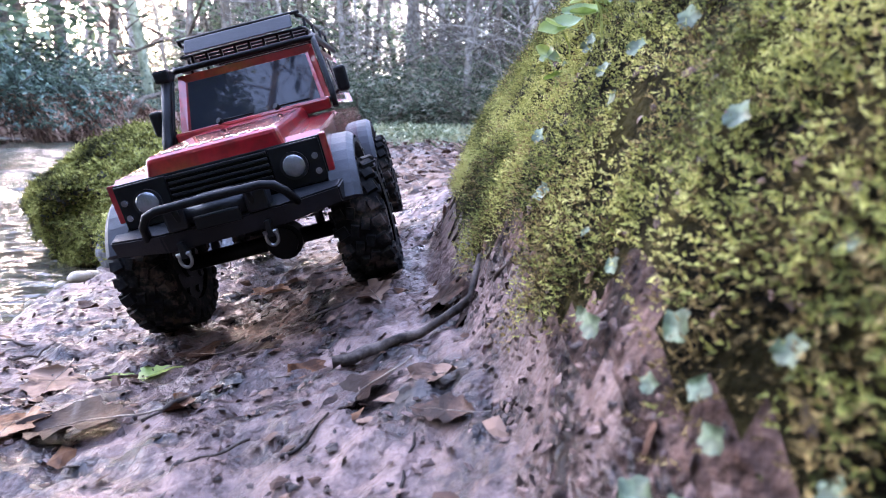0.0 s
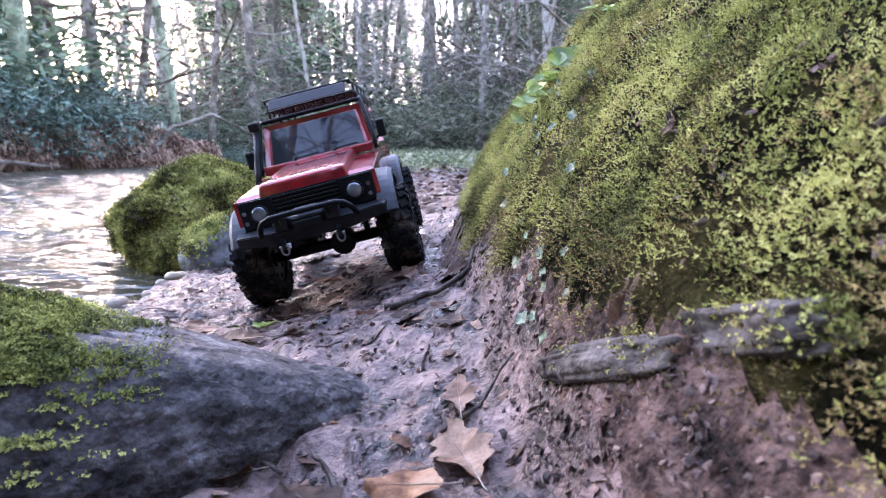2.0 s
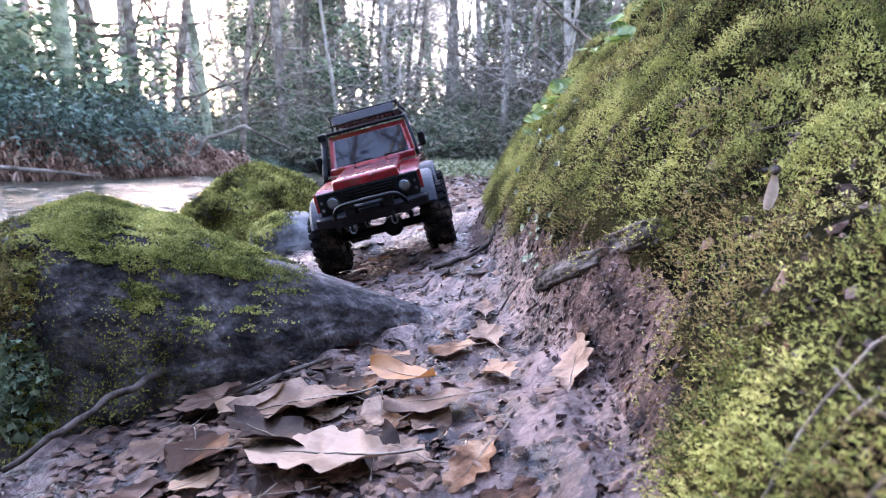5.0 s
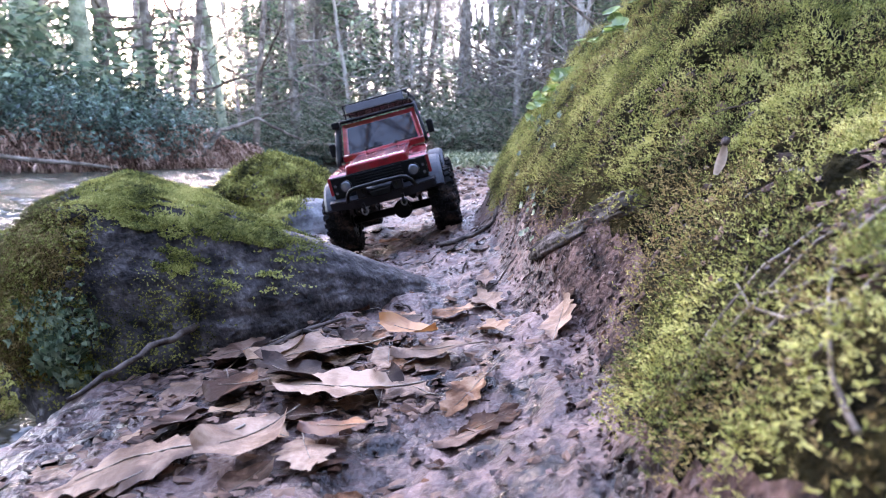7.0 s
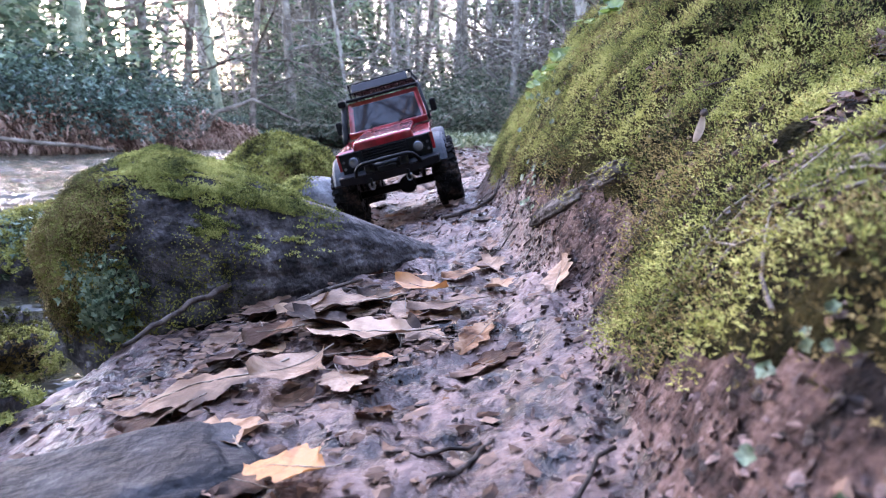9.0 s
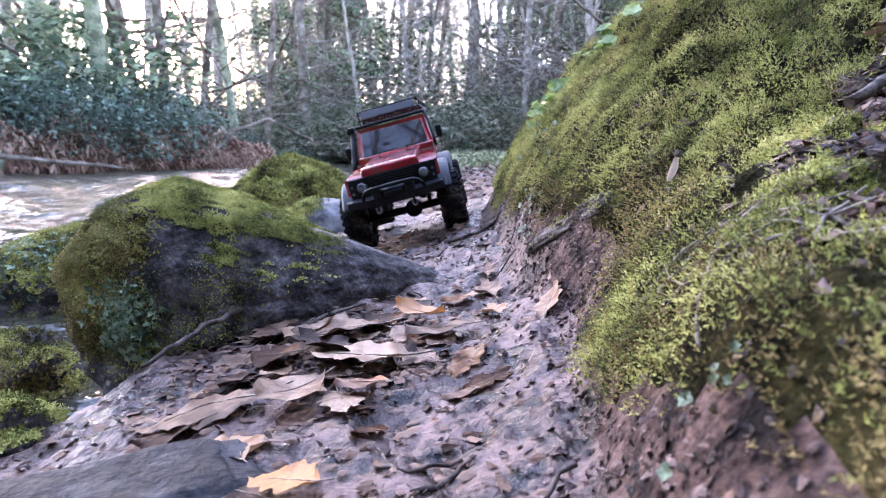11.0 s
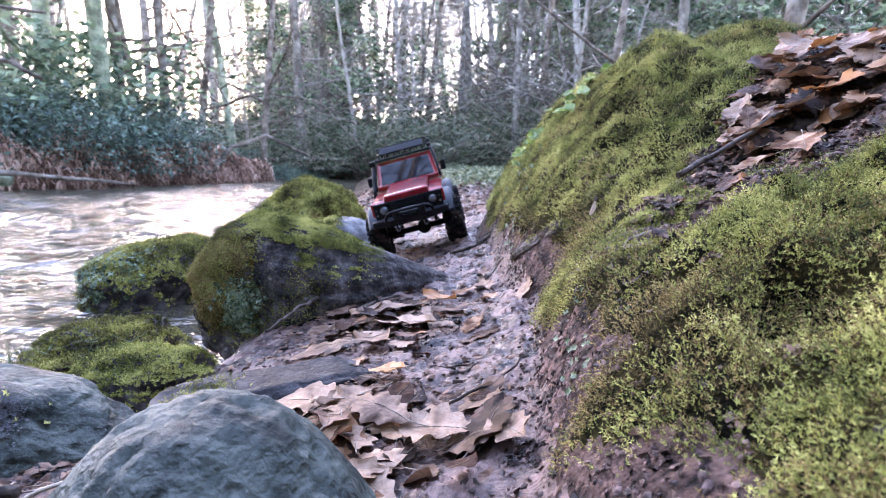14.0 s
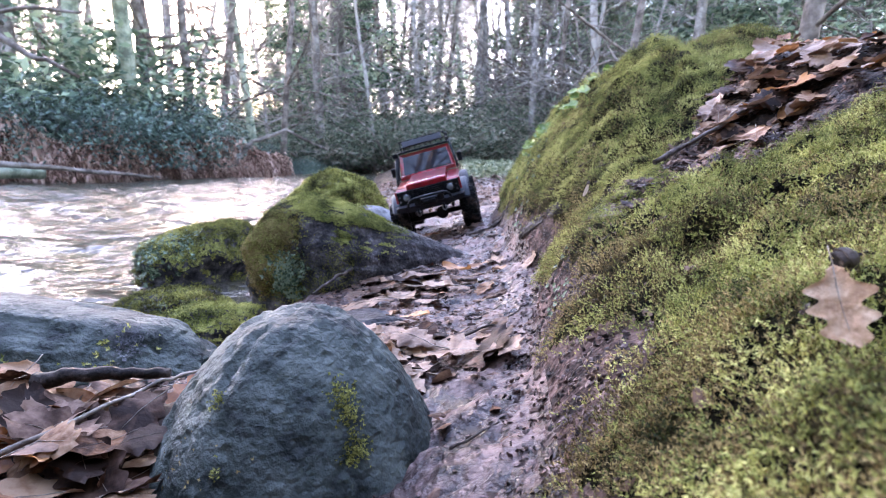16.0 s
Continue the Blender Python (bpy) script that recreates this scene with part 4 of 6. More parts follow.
for f in side_faces:
    bmesh.ops.inset_region(bm, faces=[f], thickness=0.0095, depth=0)
    bmesh.ops.translate(bm, verts=f.verts, vec=-f.normal * 0.004)
bmesh.ops.bevel(bm, geom=[e for e in bm.edges if e.calc_face_angle(0) > 1.0 and all(v in vh or v in vl for v in e.verts)], offset=0.003, segments=2, affect='EDGES')
cab = part("cab", bm, PAINT, car, "red cab frame round the windows")


def cab_quad(name, corners, out, mat, lift, label):
    bm = bmesh.new()
    n = Vector(out).normalized()
    vs = [bm.verts.new(Vector(c) + n * lift) for c in corners]
    vs2 = [bm.verts.new(Vector(c) + n * (lift - 0.001)) for c in corners]
    bm.faces.new(vs)
    bm.faces.new(vs2[::-1])
    for i in range(4):
        bm.faces.new((vs[i], vs2[i], vs2[(i + 1) % 4], vs[(i + 1) % 4]))
    bmesh.ops.recalc_face_normals(bm, faces=bm.faces)
    return part(name, bm, mat, car, label)


def lerp(a, b, k):
    return a + (b - a) * k


def front_point(u, v):
    """On the windscreen's plane: u across, v up."""
    return (u * lerp(CAB["w0"], CAB["w1"], v), lerp(CAB["y0"], CAB["y1"], v), lerp(CAB["z0"], CAB["z1"], v))


front_n = (0, -(CAB["z1"] - CAB["z0"]), CAB["y1"] - CAB["y0"])
# dark sheet close under the glass instead of a shaded interior
cab_quad("windscreen_backing", [front_point(-0.87, 0.13), front_point(0.87, 0.13), front_point(0.87, 0.88), front_point(-0.87, 0.88)], front_n, DARK, -0.0030, "black sheet standing in for the unlit cab interior")
cab_quad("windscreen", [front_point(-0.87, 0.13), front_point(0.87, 0.13), front_point(0.87, 0.88), front_point(-0.87, 0.88)], front_n, PANE, -0.0008, "dark tinted glossy windscreen")
for sg in (-1, 1):
    for ya, yb in ((0.17, 0.245), (0.257, 0.385)):
        def side_point(yy, v):
            return (sg * lerp(CAB["w0"], CAB["w1"], v), yy, lerp(CAB["z0"], CAB["z1"], v))
        cab_quad("side_window", [side_point(ya, 0.2), side_point(yb, 0.2), side_point(yb, 0.87), side_point(ya + 0.006, 0.87)], (sg, 0, 0.12), PANE, 0.0006, "dark tinted side window")

# front: grille, lamps, red corner strips
bm = bmesh.new()
box(bm, (0, -0.061, 0.131), (0.18, 0.006, 0.04), 0.001)
panel = part("front_panel", bm, BLACK, car, "black front panel")
for i in range(7):
    bm = bmesh.new()
    box(bm, (0, -0.0665, 0.116 + i * 0.0052), (0.086, 0.004, 0.0025), 0.0005)
    part("grille_slat", bm, GREY_BLACK, panel)
for sg in (-1, 1):
    bm = bmesh.new()
    box(bm, (sg * 0.0665, -0.0655, 0.131), (0.044, 0.004, 0.037), 0.001)
    surround = part("lamp_surround", bm, BLACK, panel)
    bm = bmesh.new()
    disc(bm, (sg * 0.0635, -0.0675, 0.131), 0.0118, 0.006, 28)
    lamp = part("headlight", bm, GREY_BLACK, car, "round clear headlight in a dark ring")
    bm = bmesh.new()
    r = bmesh.ops.create_uvsphere(bm, u_segments=24, v_segments=12, radius=0.0096)
    for v in bm.verts:
        v.co = Vector((sg * 0.0635 + v.co.x, -0.0705 + v.co.y * 0.28, 0.131 + v.co.z))
    part("lens", bm, LENS, lamp, "clear domed lens")
    for dz in (-0.009, 0.004):
        bm = bmesh.new()
        disc(bm, (sg * 0.0825, -0.0675, 0.131 + dz), 0.0028, 0.005, 14, True, 0.0008)
        part("side_lamp", bm, LENS, surround, "small pale side lamp")
    bm = bmesh.new()
    box(bm, (sg * 0.0915, -0.0595, 0.129), (0.0075, 0.008, 0.046), 0.0015)
    part("corner_strip", bm, PAINT, car)

# flares over the wheels
for yc in (0.0, AXLE_Y):
    for sg in (-1, 1):
        bm = bmesh.new()
        n = 16
        rings = []
        for i in range(n + 1):
            a = radians(22 + 136 * i / n)
            c, s_ = math.cos(a), math.sin(a)
            ring = []
            for xx, rr in ((0.088, 0.083), (0.107, 0.0815), (0.1125, 0.077), (0.1125, 0.070), (0.109, 0.069), (0.088, 0.070)):
                ring.append(bm.verts.new((sg * xx, yc + rr * c * 1.02, 0.066 + rr * s_ * 0.98)))
            rings.append(ring)
        for a_, b_ in zip(rings, rings[1:]):
            for j in range(6):
                bm.faces.new((a_[j], a_[(j + 1) % 6], b_[(j + 1) % 6], b_[j]))
        bm.faces.new(rings[0])
        bm.faces.new(rings[-1][::-1])
        bmesh.ops.recalc_face_normals(bm, faces=bm.faces)
        fl = part("fender_flare", bm, FLARE, car, "matt grey plastic wheel-arch flare")
        for a in (50, 90, 130):
            bm = bmesh.new()
            box(bm, (sg * 0.1125, yc + 0.0735 * math.cos(radians(a)), 0.066 + 0.0735 * math.sin(radians(a))), (0.003, 0.004, 0.003), 0.0006)
            part("rivet", bm, BLACK, fl)

# bumper, bull bar, winch, shackles
bm = bmesh.new()
pl = [(-0.101, -0.066), (-0.097, -0.088), (-0.05, -0.101), (0.05, -0.101), (0.097, -0.088), (0.101, -0.066)]
zt = [0.112, 0.108, 0.106, 0.106, 0.108, 0.112]
zb = [0.098, 0.094, 0.089, 0.089, 0.094, 0.098]
tv = [bm.verts.new((p[0], p[1], h)) for p, h in zip(pl, zt)]
bv = [bm.verts.new((p[0], p[1] + 0.004, h)) for p, h in zip(pl, zb)]
bm.faces.new(tv)
bm.faces.new(bv[::-1])
for i in range(6):
    bm.faces.new((tv[i], bv[i], bv[(i + 1) % 6], tv[(i + 1) % 6]))
bmesh.ops.recalc_face_normals(bm, faces=bm.faces)
bmesh.ops.bevel(bm, geom=list(bm.edges), offset=0.0015, segments=2, affect='EDGES')
bumper = part("front_bumper", bm, GREY_BLACK, car, "dark grey angular winch bumper")
bm = bmesh.new()
arc = [(-0.063, -0.094, 0.104), (-0.058, -0.104, 0.116), (-0.051, -0.108, 0.1235), (-0.042, -0.109, 0.126), (0, -0.110, 0.1265), (0.042, -0.109, 0.126), (0.051, -0.108, 0.1235), (0.058, -0.104, 0.116), (0.063, -0.094, 0.104)]
tube(bm, arc, 0.0036, 10)
for sx in (-0.03, 0.03):
    tube(bm, [(sx, -0.097, 0.104), (sx, -0.108, 0.125)], 0.0025, 8)
part("bull_bar", bm, BLACK, bumper, "black tubular bull bar")
bm = bmesh.new()
tube(bm, [(-0.024, -0.094, 0.115), (0.024, -0.094, 0.115)], 0.0085, 14)
box(bm, (-0.033, -0.094, 0.115), (0.018, 0.02, 0.019), 0.003)
box(bm, (0.033, -0.094, 0.115), (0.018, 0.02, 0.019), 0.003)
box(bm, (0, -0.092, 0.126), (0.03, 0.014, 0.007), 0.003)
winch = part("winch", bm, GREY_BLACK, bumper, "small dark winch drum")
bm = bmesh.new()
box(bm, (0, -0.1025, 0.108), (0.038, 0.005, 0.012), 0.002)
part("fairlead", bm, BLACK, winch)
for sx in (-0.036, 0.036):
    bm = bmesh.new()
    pts = [(sx + 0.0048 * math.cos(a), -0.103, 0.0825 - 0.0066 * math.sin(a)) for a in [math.pi * (-0.25 + 1.5 * i / 14) for i in range(15)]]
    tube(bm, pts, 0.0014, 8)
    tube(bm, [(sx - 0.006, -0.103, 0.087), (sx + 0.006, -0.103, 0.087)], 0.0017, 8)
    part("shackle", bm, STEEL, bumper, "steel tow shackle")
    bm = bmesh.new()
    box(bm, (sx, -0.101, 0.09), (0.005, 0.008, 0.014), 0.001)
    part("tow_lug", bm, BLACK, bumper)

# cage, snorkel, mirrors, wipers
for sg in (-1, 1):
    bm = bmesh.new()
    tube(bm, [(sg * 0.0925, 0.105, 0.172), (sg * 0.092, 0.112, 0.19), (sg * 0.0845, 0.143, 0.247), (sg * 0.082, 0.156, 0.2565), (sg * 0.082, 0.39, 0.2565)], 0.0034, 8)
    part("cage_side_tube", bm, BLACK, car)
    bm = bmesh.new()
    box(bm, (sg * 0.106, 0.118, 0.2), (0.014, 0.011, 0.028), 0.004, 3)
    tube(bm, [(sg * 0.093, 0.125, 0.186), (sg * 0.106, 0.12, 0.192)], 0.002, 6)
    part("wing_mirror", bm, BLACK, car, "black wing mirror")
for name_, zc, yc, w_ in (("cage_lower_bar", 0.1805, 0.1085, 0.092), ("cage_upper_bar", 0.253, 0.1455, 0.083)):
    bm = bmesh.new()
    tube(bm, [(-w_, yc + 0.004, zc), (-w_ + 0.006, yc, zc), (w_ - 0.006, yc, zc), (w_, yc + 0.004, zc)], 0.0036, 8)
    part(name_, bm, BLACK, car)
bm = bmesh.new()
tube(bm, [(-0.097, 0.085, 0.158), (-0.0975, 0.1, 0.178), (-0.094, 0.112, 0.2), (-0.088, 0.134, 0.243)], 0.0058, 10)
box(bm, (-0.0895, 0.134, 0.249), (0.017, 0.018, 0.014), 0.003)
part("snorkel", bm, BLACK, car, "black raised air intake up the windscreen pillar")
for sx in (-0.035, 0.03):
    bm = bmesh.new()
    tube(bm, [(sx, 0.106, 0.185), (sx - 0.002, 0.102, 0.188)], 0.0035, 8)
    tube(bm, [(sx, 0.106, 0.187), (sx + 0.035, 0.116, 0.187)], 0.0012, 6)
    part("wiper", bm, BLACK, car, "thin black windscreen wiper")

# roof rack
rack = new("roof_rack")
rack.parent = car
rack["label"] = "black expedition roof rack with a wind deflector"
RZ = 0.269
for sg in (-1, 1):
    for zz in (RZ, RZ + 0.014):
        bm = bmesh.new()
        tube(bm, [(sg * 0.07, 0.165, zz), (sg * 0.074, 0.18, zz), (sg * 0.074, 0.40, zz)], 0.0022, 6)
        part("side_rail", bm, BLACK, rack)
    for yy in (0.19, 0.26, 0.33, 0.395):
        bm = bmesh.new()
        tube(bm, [(sg * 0.074, yy, 0.251), (sg * 0.074, yy, RZ + 0.014)], 0.002, 6)
        part("rack_post", bm, BLACK, rack)
for i in range(9):
    bm = bmesh.new()
    box(bm, (0, 0.175 + i * 0.027, RZ), (0.146, 0.006, 0.003), 0.0008)
    part("rack_slat", bm, BLACK, rack)
bm = bmesh.new()
box(bm, (0, 0.160, RZ + 0.0085), (0.128, 0.005, 0.0165), 0.0012)
for v in bm.verts:
    v.co.y += (v.co.z - RZ - 0.0085) * 0.9
part("wind_deflector", bm, GREY_BLACK, rack, "dark grey flat front plate")
for zz in (RZ - 0.001, RZ + 0.018):
    bm = bmesh.new()
    tube(bm, [(-0.074, 0.166 + (zz - RZ) * 0.3, zz), (0, 0.163 + (zz - RZ) * 0.3, zz), (0.074, 0.166 + (zz - RZ) * 0.3, zz)], 0.002, 6)
    part("front_rail", bm, BLACK, rack)
for i in range(8):
    bm = bmesh.new()
    box(bm, (-0.06 + i * 0.0171, 0.163, RZ - 0.006), (0.003, 0.004, 0.009))
    part("rack_foot", bm, BLACK, rack)

car.matrix_world = pose(-0.138, 0.552, 0.002, 3, -15, 3) @ Matrix.Diagonal((0.95, 0.95, 0.95, 1))


# ---- the wood beyond the river ----
def leaf_cloud(P, size, seed, flat=0.4, narrow=0.4):
    """Arrays of four-cornered leaves of about that size at the places P."""
    rg = np.random.default_rng(seed)
    n = len(P)
    a = rg.normal(size=(n, 3))
    a[:, 2] = a[:, 2] * flat - 0.25
    a /= np.linalg.norm(a, axis=1)[:, None]
    b = np.cross(a, rg.normal(size=(n, 3)))
    b /= np.linalg.norm(b, axis=1)[:, None] + 1e-9
    s = size * rg.uniform(0.6, 1.4, n)
    V = np.empty((n, 4, 3), np.float32)
    V[:, 0], V[:, 1] = P, P + a * (s * 0.5)[:, None] + b * (s * narrow * 0.5)[:, None]
    V[:, 2], V[:, 3] = P + a * s[:, None], P + a * (s * 0.5)[:, None] - b * (s * narrow * 0.5)[:, None]
    return V.reshape(-1, 3), np.arange(n * 4, dtype=np.int32).reshape(-1, 4)


def limb_path(rg, start, way, length, steps, droop=0.0, wander=0.18):
    pts, p, d = [Vector(start)], Vector(start), Vector(way).normalized()
    for i in range(steps):
        d = (d + Vector((rg.uniform(-1, 1), rg.uniform(-1, 1), rg.uniform(-1, 1) - droop)) * wander).normalized()
        p = p + d * (length / steps)
        pts.append(p.copy())
    return pts


def make_tree(label, h, r, seed, bark, lean=0.05, limbs=14, limb_from=0.25, leaves=0, leaf_size=0.12, leaf_mat=None, droop=0.1, twigs=3, limb_len=0.22, crown_from=None, narrow=0.4, loose=0.25):
    rg = random.Random(seed)
    tree = new("tree")
    tagged(tree, label, "tree", "trees of the wood")
    bm = bmesh.new()
    bl = bmesh.new()
    trunk = limb_path(rg, (0, 0, -0.4), (rg.uniform(-1, 1) * lean, rg.uniform(-1, 1) * lean, 1), h, 12, -0.3, 0.05)
    tube(bm, trunk, r, 10, r * 0.3, 0.08, seed)
    ends = []
    for i in range(limbs):
        k = rg.uniform(limb_from, 0.97)
        j = k * 12
        p = trunk[int(j)].lerp(trunk[min(int(j) + 1, 12)], j - int(j))
        a = rg.uniform(0, 6.283)
        ln = h * limb_len * (1.15 - k) * rg.uniform(0.6, 1.4)
        path = limb_path(rg, p, (math.cos(a), math.sin(a), rg.uniform(-0.1, 0.8)), ln, 5, droop)
        rr = r * 0.3 * (1.1 - k) * rg.uniform(0.6, 1.2) + 0.008
        tube(bl, path, rr, 5, rr * 0.25)
        ends.append(path)
        for t_ in range(twigs):
            q = path[rg.randint(2, 5)]
            tw = limb_path(rg, q, (rg.uniform(-1, 1), rg.uniform(-1, 1), rg.uniform(-0.4, 0.8)), ln * 0.5, 3, droop, 0.3)
            tube(bl, tw, max(rr * 0.35, 0.006), 3, 0.004)
            ends.append(tw)
    part("trunk", bm, bark, tree)
    part("bough", bl, bark, tree)["kind"] = "stuff"
    if leaves:
        nr = np.random.default_rng(seed)
        base = np.array([list(q) for path in ends for q in path[1:]])
        P = base[nr.integers(0, len(base), leaves)] + nr.normal(size=(leaves, 3)) * (loose, loose, loose * 0.8)
        if crown_from:
            P = P[P[:, 2] > crown_from]
        V, F = leaf_cloud(P, leaf_size, seed, narrow=narrow)
        mesh_object("crown", V, F, leaf_mat, tree, smooth=False)["kind"] = "stuff"
    return tree


def at_bearing(bearing, distance):
    """A place on the ground by its bearing from the path's end (degrees, right of +y) and its distance."""
    x = 0.02 + distance * math.sin(radians(bearing))
    y = -0.93 + distance * math.cos(radians(bearing))
    return x, y, float(height(np.array([x]), np.array([y]))[0])


tall_bare = make_tree("tall bare grey woodland trunk with thin branches", 14, 0.13, 1, BARK, limbs=22, limb_from=0.12)
thick_bare = make_tree("thick pale grey trunk with bare branches", 16, 0.24, 2, BARK, lean=0.03, limbs=20, limb_from=0.3, twigs=4)
dark_bare = make_tree("slim dark bare trunk among the trees", 12, 0.085, 3, BARK_DARK, lean=0.12, limbs=20, limb_from=0.08)
green_bare = make_tree("pale green algae-covered trunk with few twigs", 11, 0.1, 4, BARK_GREEN, lean=0.1, limbs=16, limb_from=0.15)
ivy_tree = make_tree("ivy-clad tree with dark green leaves all up the trunk", 13, 0.14, 5, BARK_GREEN, lean=0.04, limbs=60, limb_from=0.04, leaves=9000, leaf_size=0.18, leaf_mat=FOLIAGE_CON, limb_len=0.09, twigs=2)
conifer = make_tree("evergreen tree with drooping feathery branches", 13, 0.16, 6, BARK_DARK, lean=0.03, limbs=70, limb_from=0.06, leaves=12500, leaf_size=0.21, leaf_mat=FOLIAGE_CON, droop=0.5, limb_len=0.2, twigs=2)
brush_tree = make_tree("slender grey tree with a haze of fine bare twigs", 9, 0.06, 7, BARK, lean=0.12, limbs=70, limb_from=0.06, twigs=5, limb_len=0.2)
# twig crown in the haze-paled colour
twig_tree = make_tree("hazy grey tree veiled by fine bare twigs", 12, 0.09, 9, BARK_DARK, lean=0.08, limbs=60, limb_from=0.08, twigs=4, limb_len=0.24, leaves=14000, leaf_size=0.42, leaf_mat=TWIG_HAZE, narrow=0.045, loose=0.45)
first = {}
TREES = [
    (ivy_tree, -38.5, 11.5, 1.0), (ivy_tree, -34.5, 12, 1.05), (tall_bare, -33.2, 13, 0.9), (dark_bare, -31.9, 13.5, 1.2), (tall_bare, -30.0, 12.5, 0.8), (dark_bare, -27.5, 14.5, 1.1),
    (green_bare, -24.0, 15.2, 1.2), (dark_bare, -22, 15, 1.0), (tall_bare, -18.2, 17, 1.1), (thick_bare, -16.4, 19.5, 1.2), (thick_bare, -14.2, 20.5, 1.35), (conifer, -12.0, 19, 0.9),
    (tall_bare, -8.6, 18, 0.8), (dark_bare, -6.5, 19, 1.1), (tall_bare, -3.0, 19, 0.9), (green_bare, -1.0, 21, 1.2), (tall_bare, 2.4, 15, 0.75), (dark_bare, 4.3, 17, 1.1), (tall_bare, 8.4, 15, 0.9),
    (dark_bare, 10.5, 12, 1.0), (tall_bare, 17.2, 14, 1.0), (dark_bare, 24.6, 11, 1.9), (conifer, 13.5, 20, 0.9), (conifer, 24.5, 17, 0.9), (conifer, 31, 15, 0.9), (conifer, 19.5, 19, 1.0),
    (conifer, -20.0, 20, 0.7), (conifer, 5.5, 24, 0.8), (tall_bare, -43, 13, 1.0), (conifer, -47, 14, 0.8), (thick_bare, 38, 14, 0.8), (tall_bare, -40.5, 16, 0.9),
    (conifer, 8, 25, 0.9), (conifer, 15.5, 23, 0.8), (conifer, 1.5, 27, 0.9), (conifer, 11.5, 28, 1.0), (conifer, 18, 26, 1.0), (ivy_tree, 6.5, 20, 0.9), (ivy_tree, 13, 19, 0.8), (conifer, 27, 22, 1.0),
]
rt = random.Random(8)
for i in range(46):
    TREES.append((rt.choice([tall_bare, dark_bare, tall_bare, green_bare, thick_bare]), rt.uniform(-46, 40), rt.uniform(20, 42), rt.uniform(0.7, 1.2)))
for i in range(32):
    TREES.append((brush_tree, rt.uniform(-30, 6), rt.uniform(24, 36), rt.uniform(0.9, 1.5)))
for i in range(54):
    TREES.append((brush_tree, rt.uniform(-48, 38), rt.uniform(14, 28), rt.uniform(0.6, 1.2)))
# unseen trees behind the path, mirrored in the windscreen and cutting low fill
for i in range(46):
    TREES.append((rt.choice([tall_bare, conifer, thick_bare, tall_bare, ivy_tree]), rt.uniform(60, 265), rt.uniform(9, 22), rt.uniform(0.7, 1.1)))
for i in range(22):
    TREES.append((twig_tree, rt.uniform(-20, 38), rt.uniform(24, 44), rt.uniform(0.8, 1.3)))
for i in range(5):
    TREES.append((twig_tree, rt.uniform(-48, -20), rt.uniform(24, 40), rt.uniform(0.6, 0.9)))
# unseen evergreens added close behind to block low light from that side
for i in range(22):
    TREES.append((rt.choice([conifer, ivy_tree]), rt.uniform(85, 262), rt.uniform(7, 12), rt.uniform(0.7, 1.0)))
for i in range(9):
    TREES.append((rt.choice([tall_bare, brush_tree]), rt.uniform(150, 215), rt.uniform(4.5, 8), rt.uniform(0.8, 1.0)))
for src, bearing, dist_, sc in TREES:
    m = pose(*at_bearing(bearing, dist_), 0, 0, rt.uniform(0, 360)) @ Matrix.Diagonal((sc, sc, sc, 1))
    if src.name not in first:
        first[src.name] = m
    else:
        copy_thing(src, m)
for src in (tall_bare, thick_bare, dark_bare, green_bare, ivy_tree, conifer, brush_tree, twig_tree):
    src.matrix_basis = first[src.name]


def make_shrub(label, w, h, n, size, mat, seed, category="shrub", narrow=0.38):
    rg = np.random.default_rng(seed)
    shrub = new("shrub")
    tagged(shrub, label, category, "shrubs on the far bank")
    bm = bmesh.new()
    r2 = random.Random(seed)
    tips = []
    for i in range(26):
        a = r2.uniform(0, 6.283)
        path = limb_path(r2, (r2.uniform(-0.3, 0.3) * w, r2.uniform(-0.2, 0.2) * w, -0.1), (math.cos(a) * 0.8, math.sin(a) * 0.8, r2.uniform(0.5, 1.2)), h * r2.uniform(0.6, 1.2), 5, 0.2)
        tube(bm, path, 0.018, 5, 0.006)
        tips += path[2:]
    part("stem", bm, BARK_DARK, shrub)["kind"] = "stuff"
    base = np.array([list(t_) for t_ in tips])
    P = base[rg.integers(0, len(base), n)] + rg.normal(size=(n, 3)) * (0.16 * w, 0.16 * w, 0.13 * h)
    P[:, 2] = np.abs(P[:, 2])
    V, F = leaf_cloud(P, size, seed, 0.5, narrow)
    mesh_object("foliage", V, F, mat, shrub, smooth=False)["kind"] = "stuff"
    return shrub


rhodo = make_shrub("dense dark green rhododendron bush on the far bank", 1.3, 0.95, 15000, 0.053, FOLIAGE, 11)
for k, (bearing, dist_, sc) in enumerate([(-47, 10.8, 1.1), (-43, 11.0, 1.25), (-39.5, 11.3, 1.4), (-36.3, 11.8, 1.45), (-33.5, 12.4, 1.3), (-31, 13.0, 1.05), (-41, 12.6, 1.6), (-37, 13.2, 1.65), (-33, 14, 1.4), (-45, 12.2, 1.45), (-28, 14.5, 0.8), (-24, 15.5, 0.6), (-25.5, 13.4, 0.5), (-21, 14.6, 0.55), (-18, 16, 0.5)]):
    m = pose(*at_bearing(bearing, dist_), 0, 0, 77 * k) @ Matrix.Diagonal((sc, sc, sc, 1))
    if k == 0:
        rhodo.matrix_basis = m
    else:
        copy_thing(rhodo, m)
scrub = make_shrub("tangled thin undergrowth with sparse grey-green leaves", 1.2, 0.9, 6500, 0.085, UNDER, 12, narrow=0.16)
